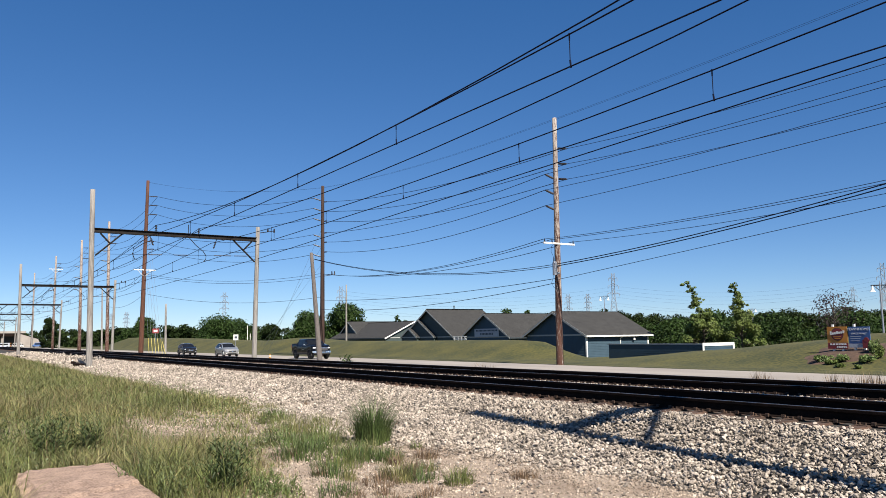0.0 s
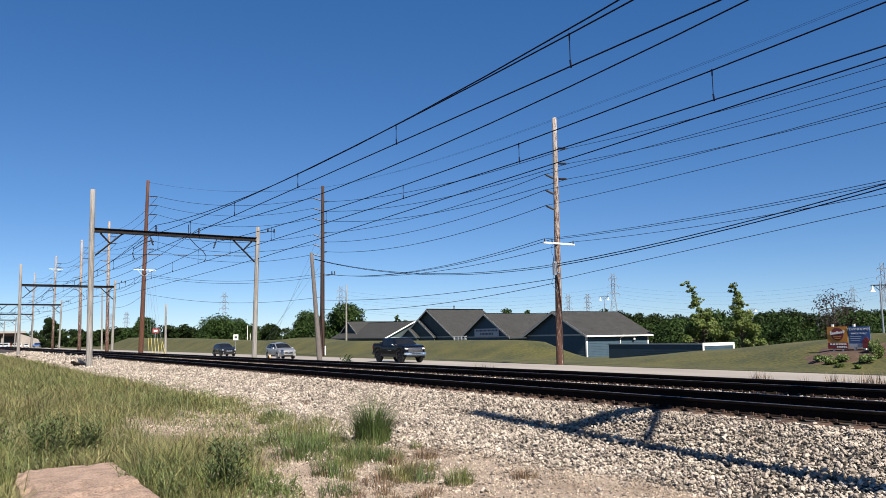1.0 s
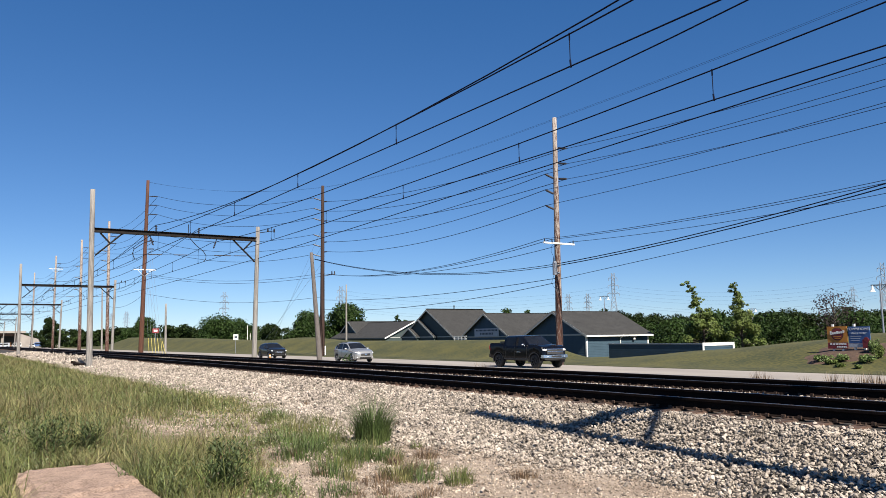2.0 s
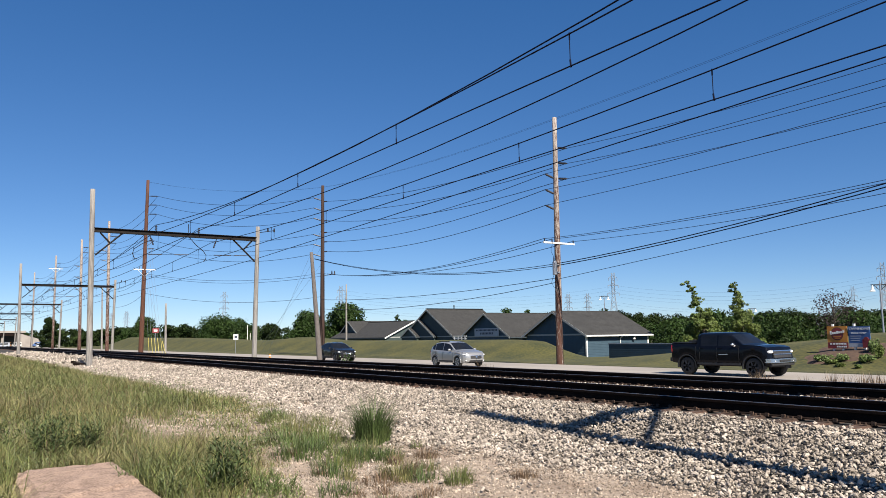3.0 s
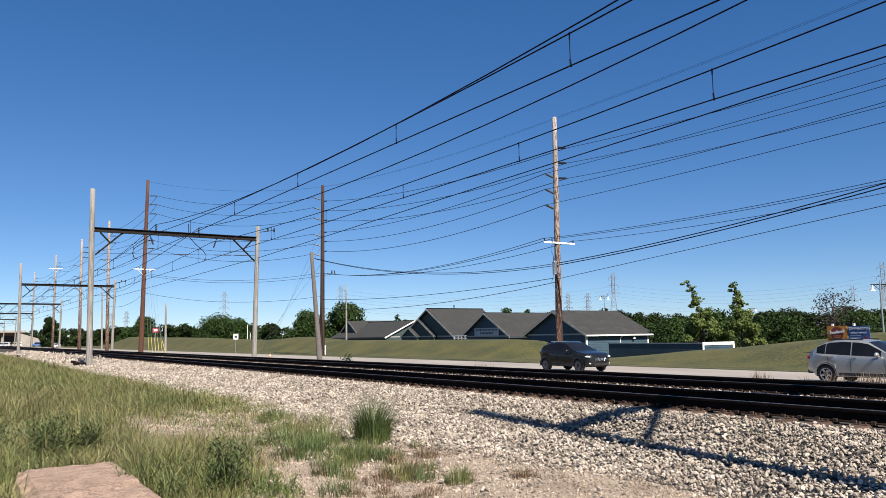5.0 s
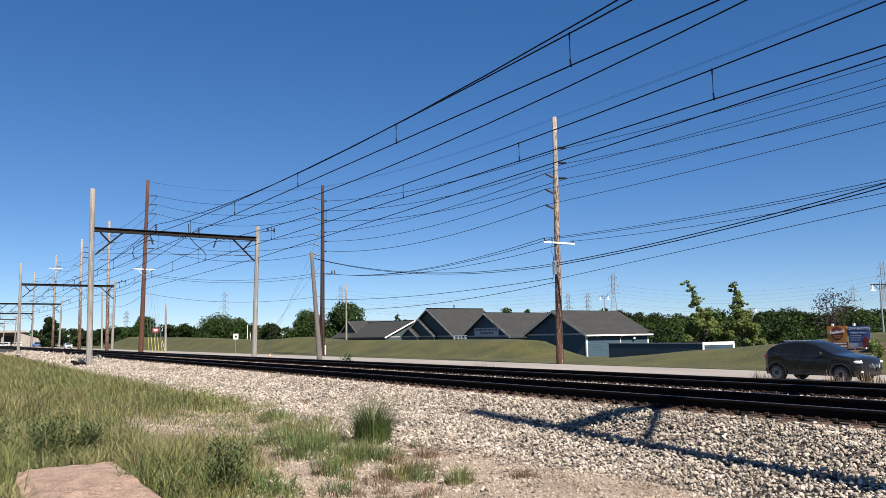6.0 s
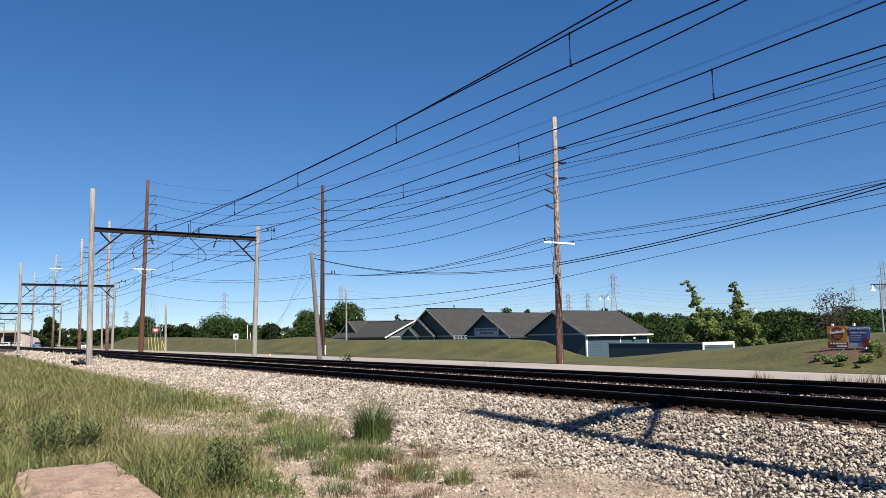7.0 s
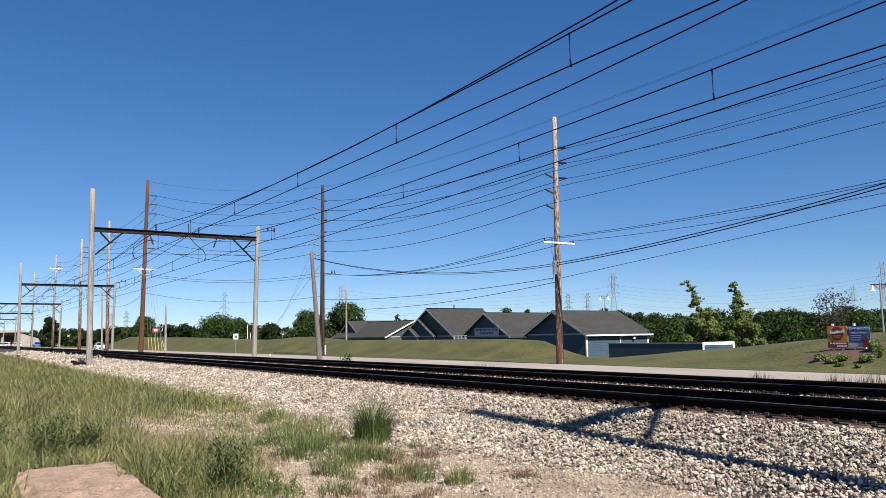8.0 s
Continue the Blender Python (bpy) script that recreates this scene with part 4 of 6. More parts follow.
# ---- vehicles ----
def build_wheel(car, x, y, r, width, rim_material, spokes, side):
    bm = bmesh.new()
    prof = [(0.66, -0.5), (0.9, -0.5), (0.97, -0.42), (1.0, -0.25), (1.0, 0.25), (0.97, 0.42), (0.9, 0.5), (0.66, 0.5)]
    n = 28
    rings = [[bm.verts.new((px * width, r * pr * math.cos(2 * math.pi * k / n), r * pr * math.sin(2 * math.pi * k / n))) for k in range(n)] for pr, px in prof]
    for a, b in zip(rings, rings[1:]):
        for k in range(n):
            bm.faces.new((a[k], a[(k + 1) % n], b[(k + 1) % n], b[k]))
    bmesh.ops.recalc_face_normals(bm, faces=bm.faces)
    wheel = thing("wheel", pose(x, y, r), "", "")
    wheel.parent = car
    part("tyre", bm, M_TYRE, wheel, smooth=True)
    bm = bmesh.new()
    face = side * width * 0.42
    for k in range(spokes):
        a = 2 * math.pi * k / spokes
        m = Matrix.Rotation(a, 4, "X")
        box(bm, face - 0.03, face + 0.02, -0.035, 0.035, 0.02, r * 0.64, 0.006, m)
    rod(bm, (face - 0.05 * side, 0, 0), (face + 0.03 * side, 0, 0), 0.09, n=14)
    for ra, rb, xx in ((0.68, 0.60, face),):
        ring = [[bm.verts.new((xx + dx, r * q * math.cos(2 * math.pi * k / n), r * q * math.sin(2 * math.pi * k / n))) for k in range(n)] for q, dx in ((ra, 0.02 * side), (rb, 0.02 * side), (rb, -0.1 * side))]
        for a, b in zip(ring, ring[1:]):
            for k in range(n):
                bm.faces.new((a[k], a[(k + 1) % n], b[(k + 1) % n], b[k]))
    part("rim", bm, rim_material, wheel)
    bm = bmesh.new()
    rod(bm, (face - 0.12 * side, 0, 0), (face - 0.1 * side, 0, 0), r * 0.62, n=20)
    part("brake_disc", bm, M_BLACKPLASTIC, wheel)
    return wheel


def build_car(name, label, category, spec):
    """A body lofted from stations along its length; the front axle is the origin and the rear lies along +y."""
    car = thing(name, pose(spec["x"], 60, -0.045), label, category, "passing vehicles")
    y0, y1 = spec["belt"][0][0], spec["belt"][-1][0]
    ys = set(np.round(np.linspace(y0, y1, 60), 3).tolist())
    for c in (0.0, spec["wb"]):
        ys |= set(np.round(c + spec["arch"] * np.sin(np.linspace(-math.pi / 2, math.pi / 2, 15)), 3).tolist())
    for key in ("belt", "roof", "wide"):
        ys |= {p[0] for p in spec[key]}
    for w in spec["windows"]:
        ys |= {w[0], w[1]}
    ys |= set(spec["screen"]) | set(spec.get("rear", ()))
    ys = sorted(ys)

    def at(key, y):
        return float(np.interp(y, [p[0] for p in spec[key]], [p[1] for p in spec[key]]))
    fr = (0.0, 0.1, 0.28, 0.55, 0.8, 0.93, 1.0)
    inset = (0.09, 0.03, 0.004, 0.022, 0.0, 0.022, 0.06)
    grid = []
    for y in ys:
        zb, zr, w = at("belt", y), at("roof", y), at("wide", y)
        zs = at("sill", y)
        for c in (0.0, spec["wb"]):
            q = spec["arch"] ** 2 - (y - c) ** 2
            if q > 0:
                zs = max(zs, spec["tyre"] + math.sqrt(q) * 0.98)
        zs = min(zs, zb - 0.12)
        ring = [(w - i, zs + f * (zb - zs)) for f, i in zip(fr, inset)]
        lift = max(0.0, zr - zb)
        tum = min(1.0, lift / 0.5)
        wr = w - 0.07 - spec.get("tumble", 0.17) * tum
        ring += [(w - 0.06 - spec.get("tumble", 0.17) * 0.47 * tum, zb + lift * 0.45), (wr + 0.02, zb + lift * 0.84), (wr - 0.06, zb + lift * 0.95), (wr - 0.2, zr), (0.0, zr + 0.025)]
        grid.append(ring)
    nseg = len(grid[0]) - 1
    bow = spec.get("bow", 1.0)
    half_w = max(q[1] for q in spec["wide"])

    def place(x, y, z):
        """Bows the nose and the tail in plan and in profile."""
        nose = max(0.0, 1 - (y - y0) / 0.75) ** 1.5
        tail = max(0.0, 1 - (y1 - y) / 0.6) ** 1.5
        lift = (z - 0.55) / 0.5
        y += bow * nose * (0.2 * (x / half_w) ** 2 + (0.12 if lift > 0 else 0.22) * lift * lift)
        return x, y - bow * tail * (0.13 * (x / half_w) ** 2), z

    def kind_of(i, k):
        a, b = ys[i], ys[i + 1]
        m = (a + b) / 2
        if k in (6, 7) and any(w[0] <= m <= w[1] for w in spec["windows"]):
            return "window"
        if k >= 9 and spec["screen"][0] <= m <= spec["screen"][1]:
            return "windscreen"
        if k >= 9 and spec.get("rear") and spec["rear"][0] <= m <= spec["rear"][1]:
            return "rear_window"
        return "body"
    made = {"body": bmesh.new(), "windscreen": bmesh.new(), "rear_window": bmesh.new()}
    wins = {}
    for s in (1, -1):
        caches = {}
        for i in range(len(ys) - 1):
            for k in range(nseg):
                key = kind_of(i, k)
                if key == "window":
                    m = (ys[i] + ys[i + 1]) / 2
                    j = next(q for q, w in enumerate(spec["windows"]) if w[0] <= m <= w[1])
                    bm = wins.setdefault((s, j), bmesh.new())
                    key = ("window", j)
                else:
                    bm = made[key]
                ids = ((i, k), (i + 1, k), (i + 1, k + 1), (i, k + 1))
                vs = []
                for p, q in ids:
                    c = caches.get((key, p, q))
                    if c is None:
                        gx, gz = grid[p][q]
                        c = caches[(key, p, q)] = bm.verts.new(place(s * gx, ys[p], gz))
                    vs.append(c)
                if s > 0:
                    vs = vs[::-1]
                bm.faces.new(vs)
    for i in (0, len(ys) - 1):
        for s in (1, -1):
            vs = [made["body"].verts.new(place(s * gx, ys[i], gz)) for gx, gz in grid[i]] + [made["body"].verts.new(place(0, ys[i], gz)) for gx, gz in grid[i][-2::-1]]
            made["body"].faces.new(vs)
    bmesh.ops.remove_doubles(made["body"], verts=made["body"].verts, dist=0.0005)
    bmesh.ops.recalc_face_normals(made["body"], faces=made["body"].faces)
    body = part("body", made["body"], spec["paint"], car, smooth=True)
    mod = body.modifiers.new("edges", "EDGE_SPLIT")
    mod.split_angle = radians(32)
    for key in ("windscreen", "rear_window"):
        if len(made[key].faces):
            part(key, made[key], M_GLASS, car, "dark glass", smooth=True)
    for bm in wins.values():
        part("window", bm, M_GLASS, car, "dark glass", smooth=True)
    # floor pan, wheel housings and arch lips
    bm = bmesh.new()
    box(bm, -0.55, 0.55, y0 + 0.3, y1 - 0.3, at("sill", 1.2) - 0.02, at("sill", 1.2) + 0.25)
    box(bm, -0.86, 0.86, spec["arch"] + 0.02, spec["wb"] - spec["arch"] - 0.02, at("sill", 1.2) + 0.0, at("sill", 1.2) + 0.15)
    box(bm, -0.8, 0.8, y0 + 0.25, y1 - 0.25, spec["tyre"] + spec["arch"] * 0.97, spec["tyre"] + spec["arch"] * 0.97 + 0.05)
    part("floor_pan", bm, M_BLACKPLASTIC, car)
    half = max(p[1] for p in spec["wide"])
    for c in (0.0, spec["wb"]):
        for s in (1, -1):
            bm = bmesh.new()
            for k in range(16):
                a0, a1 = math.pi * (k / 16 * 1.1 - 0.05), math.pi * ((k + 1) / 16 * 1.1 - 0.05)
                for ra, rb, xa, xb in ((spec["arch"] * 0.97, spec["arch"] + spec["lip"], half + 0.012, half + 0.012), (spec["arch"] * 0.97, spec["arch"] * 0.97, half + 0.012, half - 0.3)):
                    vs = [bm.verts.new((s * q, c + rr * math.cos(a), spec["tyre"] + rr * math.sin(a))) for q, rr, a in ((xa, ra, a0), (xb, rb, a0), (xb, rb, a1), (xa, ra, a1))]
                    bm.faces.new(vs)
            part("wheel_arch", bm, M_BLACKPLASTIC if spec["lip"] > 0.03 else spec["paint"], car)
    for y in (0.0, spec["wb"]):
        for s in (1, -1):
            spec.setdefault("wheels", []).append(build_wheel(car, s * (half - spec["tread"] / 2 - 0.015), y, spec["tyre"], spec["tread"], spec["rim"], spec["spokes"], s))
    # mirrors, door seams, handles
    for s in (1, -1):
        bm = bmesh.new()
        my, mz = spec["mirror"]
        box(bm, s * (half - 0.02) - 0.02, s * (half - 0.02) + 0.02, my - 0.03, my + 0.05, mz - 0.1, mz - 0.04)
        bmesh.ops.create_uvsphere(bm, u_segments=12, v_segments=8, radius=1.0, matrix=Matrix.Translation((s * (half + 0.1), my, mz)) @ Matrix.Diagonal((0.13, 0.08, 0.085 * spec.get("mirror_size", 1), 1)))
        part("mirror", bm, spec["mirror_paint"], car, smooth=True)
        for y in spec["seams"]:
            zb = at("belt", y)
            bm = bmesh.new()
            box(bm, s * half - 0.003, s * half + 0.003, y - 0.006, y + 0.006, spec["sill"][0][1] + 0.12, zb - 0.08)
            part("door_seam", bm, M_BLACKPLASTIC, car)
        for y, z in spec["handles"]:
            bm = bmesh.new()
            box(bm, s * (half + 0.005) - 0.015, s * (half + 0.005) + 0.015, y - 0.1, y + 0.1, z - 0.015, z + 0.015, 0.006)
            part("door_handle", bm, spec["handle_paint"], car)
        bm = bmesh.new()
        box(bm, s * (half - 0.005) - 0.02, s * (half - 0.005) + 0.02, spec["arch"] + 0.1, spec["wb"] - spec["arch"] - 0.1, spec["sill"][0][1] - 0.01, spec["sill"][0][1] + 0.09, 0.01)
        part("sill_trim", bm, M_BLACKPLASTIC, car)
        for nm, m_, (yy, zz, ww, hh, dd, dx) in spec["lamps"]:
            w_here = at("wide", yy)
            bm = bmesh.new()
            bmesh.ops.create_uvsphere(bm, u_segments=14, v_segments=8, radius=1.0, matrix=Matrix.Translation(place(s * (w_here - dx), yy, zz)) @ Matrix.Rotation(s * spec.get("lamp_tilt", 0.0), 4, "Y") @ Matrix.Diagonal((ww, dd, hh, 1)))
            part(nm, bm, m_, car, smooth=True)
    for nm, m_, dims, *turn in spec["fronts"]:
        bm = bmesh.new()
        mid = Vector(((dims[0] + dims[1]) / 2, 0, (dims[4] + dims[5]) / 2))
        box(bm, *dims, 0.012, Matrix.Translation(mid) @ Matrix.Rotation(turn[0] if turn else 0.0, 4, "Y") @ Matrix.Translation(-mid))
        if dims[3] < 0 or dims[2] > spec["wb"] + 0.5 and dims[5] < 1.2:
            end = y0 if dims[3] < 0 else y1
            bmesh.ops.subdivide_edges(bm, edges=[e for e in bm.edges if abs(e.verts[0].co.x - e.verts[1].co.x) > 0.3], cuts=8, use_grid_fill=True)
            for v in bm.verts:
                v.co.y += place(v.co.x, end, v.co.z)[1] - end
        part(nm, bm, m_, car)
    return car


TRUCK = dict(x=31.5, wb=3.645, arch=0.52, tyre=0.43, tread=0.29, lip=0.045, spokes=6, rim=M_DARKRIM, paint=M_NAVY, mirror_paint=M_CHROME, handle_paint=M_NAVY,
             tumble=0.1, bow=0.4, belt=[(-0.85, 1.2), (-0.76, 1.3), (-0.35, 1.36), (0.5, 1.38), (1.2, 1.38), (3.0, 1.4), (3.06, 1.46), (4.64, 1.5)],
             roof=[(-0.85, 1.22), (-0.76, 1.33), (-0.35, 1.41), (0.5, 1.46), (0.56, 1.48), (1.16, 1.9), (1.3, 1.985), (1.6, 2.01), (2.9, 2.0), (3.0, 1.95), (3.06, 1.5), (4.64, 1.52)],
             wide=[(-0.85, 0.86), (-0.76, 0.96), (-0.55, 1.0), (0.5, 1.01), (4.55, 1.01), (4.64, 0.98)],
             sill=[(-0.85, 0.52), (0, 0.46), (3.6, 0.46), (4.64, 0.6)],
             windows=[(0.98, 1.84), (1.92, 2.84)], screen=(0.56, 1.18), rear=(3.0, 3.06), mirror=(0.92, 1.46), mirror_size=0.7,
             seams=(0.72, 1.9, 2.88, 3.1), handles=((1.72, 1.28), (2.72, 1.28)), lamp_tilt=0.0,
             lamps=[("headlight", M_LENS, (-0.8, 1.12, 0.2, 0.075, 0.1, 0.17)), ("fog_light", M_LENS, (-0.9, 0.72, 0.07, 0.05, 0.06, 0.2)), ("tail_light", M_REDLENS, (4.6, 1.25, 0.07, 0.2, 0.06, 0.04))],
             fronts=[("grille", M_BLACKPLASTIC, (-0.66, 0.66, -0.9, -0.82, 0.86, 1.18)), ("grille_bar", M_CHROME, (-0.68, 0.68, -0.925, -0.86, 1.15, 1.19)),
                     ("grille_bar", M_CHROME, (-0.66, 0.66, -0.925, -0.86, 1.01, 1.035)), ("bumper", M_CHROME, (-0.97, 0.97, -0.95, -0.62, 0.64, 0.82)),
                     ("air_dam", M_BLACKPLASTIC, (-0.85, 0.85, -0.9, -0.7, 0.52, 0.66)), ("skid_plate", M_BLACKPLASTIC, (-0.4, 0.4, -0.97, -0.948, 0.68, 0.78)),
                     ("rear_bumper", M_BLACKPLASTIC, (-0.95, 0.95, 4.58, 4.76, 0.62, 0.82)), ("tonneau", M_BLACKPLASTIC, (-0.9, 0.9, 3.1, 4.6, 1.52, 1.56)),
                     ("door_moulding", M_CHROME, (-1.022, -1.008, 1.3, 1.8, 0.98, 1.01)), ("toolbox", M_BLACKPLASTIC, (-0.85, 0.85, 3.12, 3.6, 1.57, 1.66))])
SILVER = dict(x=29.45, wb=2.74, arch=0.41, tyre=0.355, tread=0.235, lip=0.012, spokes=5, rim=M_ALLOY, paint=M_SILVER, mirror_paint=M_SILVER, handle_paint=M_SILVER,
              belt=[(-0.93, 0.72), (-0.85, 0.84), (-0.6, 0.93), (0.3, 1.03), (1.2, 1.05), (2.8, 1.12), (3.3, 1.16), (3.6, 1.02), (3.66, 0.9)],
              roof=[(-0.93, 0.75), (-0.85, 0.88), (-0.6, 0.97), (0.25, 1.09), (0.38, 1.13), (1.15, 1.58), (1.5, 1.65), (2.1, 1.68), (2.55, 1.64), (2.85, 1.56), (3.15, 1.41), (3.45, 1.2), (3.6, 1.05), (3.66, 0.92)],
              wide=[(-0.93, 0.55), (-0.85, 0.72), (-0.65, 0.86), (-0.3, 0.925), (0.8, 0.94), (2.9, 0.94), (3.3, 0.89), (3.56, 0.8), (3.66, 0.68)],
              sill=[(-0.93, 0.33), (-0.6, 0.24), (0.5, 0.26), (3.0, 0.28), (3.66, 0.45)],
              windows=[(0.66, 1.735), (1.775, 2.74), (2.765, 3.12)], screen=(0.38, 1.17), rear=(3.15, 3.45), mirror=(0.72, 1.12),
              seams=(0.5, 1.76, 2.62), handles=((1.6, 0.98), (2.5, 1.02)), lamp_tilt=-0.12,
              lamps=[("headlight", M_LENS, (-0.6, 0.8, 0.1, 0.055, 0.22, 0.105)), ("fog_light", M_LENS, (-0.8, 0.42, 0.06, 0.04, 0.08, 0.06)), ("tail_light", M_REDLENS, (3.48, 0.98, 0.06, 0.08, 0.12, 0.05))],
              fronts=[("grille", M_BLACKPLASTIC, (-0.44, 0.44, -0.942, -0.88, 0.56, 0.74)), ("grille_surround", M_CHROME, (-0.46, 0.46, -0.945, -0.88, 0.735, 0.755)),
                      ("badge", M_CHROME, (-0.07, 0.07, -0.955, -0.93, 0.62, 0.7)), 
                      ("intake", M_BLACKPLASTIC, (-0.52, 0.52, -0.945, -0.85, 0.31, 0.45)), 
                      ("rear_bumper", M_BLACKPLASTIC, (-0.66, 0.66, 3.54, 3.69, 0.36, 0.5)), ("roof_spoiler", M_SILVER, (-0.55, 0.55, 2.86, 3.16, 1.535, 1.565))])
SILVER["fronts"] += [("roof_rail", M_BLACKPLASTIC, (sx - 0.02, sx + 0.02, 1.4, 2.75, 1.655, 1.695)) for sx in (-0.56, 0.56)]
SLATE = dict(x=29.5, wb=2.65, arch=0.4, tyre=0.345, tread=0.225, lip=0.055, spokes=10, rim=M_GREYRIM, paint=M_SLATE, mirror_paint=M_SLATE, handle_paint=M_SLATE,
             belt=[(-0.9, 0.72), (-0.82, 0.86), (-0.6, 0.94), (0.3, 1.04), (1.2, 1.06), (2.6, 1.14), (3.0, 1.19), (3.3, 1.05), (3.37, 0.92)],
             roof=[(-0.9, 0.75), (-0.82, 0.9), (-0.6, 0.98), (0.2, 1.1), (0.32, 1.14), (1.08, 1.54), (1.4, 1.61), (1.9, 1.63), (2.4, 1.58), (2.65, 1.52), (2.92, 1.4), (3.24, 1.18), (3.3, 1.08), (3.37, 0.94)],
             wide=[(-0.9, 0.55), (-0.82, 0.72), (-0.62, 0.85), (-0.3, 0.905), (0.8, 0.92), (2.75, 0.92), (3.1, 0.88), (3.3, 0.79), (3.37, 0.68)],
             sill=[(-0.9, 0.33), (-0.6, 0.26), (0.5, 0.28), (2.8, 0.3), (3.37, 0.45)],
             windows=[(0.62, 1.64), (1.68, 2.495), (2.52, 2.86)], screen=(0.32, 1.1), rear=(2.92, 3.24), mirror=(0.68, 1.13),
             seams=(0.45, 1.66, 2.5), handles=((1.5, 0.98), (2.36, 1.03)), lamp_tilt=-0.12,
             lamps=[("headlight", M_LENS, (-0.6, 0.81, 0.115, 0.066, 0.25, 0.11)), ("fog_light", M_LENS, (-0.78, 0.45, 0.06, 0.04, 0.07, 0.06)), ("tail_light", M_REDLENS, (3.18, 1.0, 0.07, 0.07, 0.14, 0.055))],
             fronts=[("grille", M_BLACKPLASTIC, (-0.46, 0.46, -0.912, -0.85, 0.6, 0.74)), ("grille_chevron", M_CHROME, (-0.24, -0.18, -0.93, -0.89, 0.56, 0.78), -0.55),
                     ("grille_chevron", M_CHROME, (0.18, 0.24, -0.93, -0.89, 0.56, 0.78), 0.55), ("badge", M_CHROME, (-0.07, 0.07, -0.93, -0.9, 0.64, 0.73)),
                     ("intake", M_BLACKPLASTIC, (-0.5, 0.5, -0.915, -0.82, 0.34, 0.47)),
                     ("rear_bumper", M_BLACKPLASTIC, (-0.64, 0.64, 3.26, 3.4, 0.36, 0.52)),
                     ("roof_spoiler", M_SLATE, (-0.54, 0.54, 2.66, 2.94, 1.495, 1.525))])
WHITE = dict(SILVER, x=30.5, paint=M_CARWHITE, mirror_paint=M_CARWHITE, handle_paint=M_CARWHITE, wheels=[])
SLATE["fronts"] += [("roof_rail", M_CHROME, (sx - 0.02, sx + 0.02, 1.3, 2.5, 1.605, 1.64)) for sx in (-0.54, 0.54)]
truck = build_car("pickup_truck", "dark navy crew-cab pickup truck with a chrome bumper", "pickup truck", TRUCK)
silver_car = build_car("silver_suv", "silver crossover with alloy wheels driving on the road", "car", SILVER)
white_car = build_car("white_suv", "white crossover approaching from far down the road", "car", WHITE)
slate_car = build_car("slate_suv", "dark slate-blue crossover with black wheel arches", "car", SLATE)


# ---- foreground: block, tufts, weeds, grass ----
def build_block():
    bm = bmesh.new()
    box(bm, 0.74, 1.78, 6.6, 10.02, 0.1, 0.56)
    bmesh.ops.subdivide_edges(bm, edges=bm.edges, cuts=26, use_grid_fill=True)
    for v in bm.verts:
        n = noise.noise_vector(v.co * 1.7) * 0.03 + noise.noise_vector(v.co * 7.0) * 0.012
        v.co += Vector((n.x, n.y, n.z * 0.7))
        if v.co.x < 0.82 and v.co.z > 0.5:
            v.co.z -= 0.02 + 0.07 * abs(noise.noise(v.co * 5))
        seam = v.co.y - (8.1 + 0.58 * (v.co.x - 1.03)) - 0.08 * noise.noise(v.co * 6)
        if v.co.z > 0.45 and seam < 0:
            v.co.z -= 0.03 + 0.02 * noise.noise(v.co * 3)
        if v.co.z > 0.45:
            v.co.z -= 0.03 * max(0.0, noise.noise(v.co * 9) - 0.25)
        corner = max(0.0, 0.5 - (Vector((v.co.x, v.co.y)) - Vector((0.74, 10.05))).length)
        v.co.x += corner * 0.06
    tagged(part("concrete_block", bm, M_BLOCK, smooth=False), "chipped pinkish concrete block lying in the grass", "concrete block")


build_block()


def blades(rng, px, py, h, w, lean, curl=0.35, out=None):
    """Bent tapering blades, five corners each."""
    n = len(px)
    z = ground_z(px, py) - 0.02
    a = rng.uniform(0, 2 * math.pi, n) if out is None else out + rng.normal(size=n) * 0.5
    d = np.stack([np.cos(a), np.sin(a)], -1)
    s = np.stack([-d[:, 1], d[:, 0]], -1)
    k = lean * rng.uniform(0.2, 1.0, n) * h
    base = np.stack([px, py, z], -1)
    mid = base + np.concatenate([d * (k * curl)[:, None], (h * 0.55)[:, None]], -1)
    tip = base + np.concatenate([d * k[:, None], (h * rng.uniform(0.85, 1.0, n))[:, None]], -1)
    sw = np.concatenate([s * w[:, None], np.zeros((n, 1))], -1)
    v = np.stack([base - sw, base + sw, mid + sw * 0.75, mid - sw * 0.75, tip], 1).reshape(-1, 3)
    i = np.arange(n)[:, None] * 5
    f = (i + np.array([0, 1, 2, 3])).tolist() + (i + np.array([3, 2, 4])).tolist()
    return v, f


def meadow_edge(y):
    return np.interp(y, [5.5, 7, 8.5, 10, 11.5, 13, 15, 19.5, 27, 45, 76, 130, 260], [2.3, 2.6, 3.0, 3.6, 4.3, 4.9, 5.5, 6.4, 6.4, 6.15, 6.6, 6.8, 6.9])


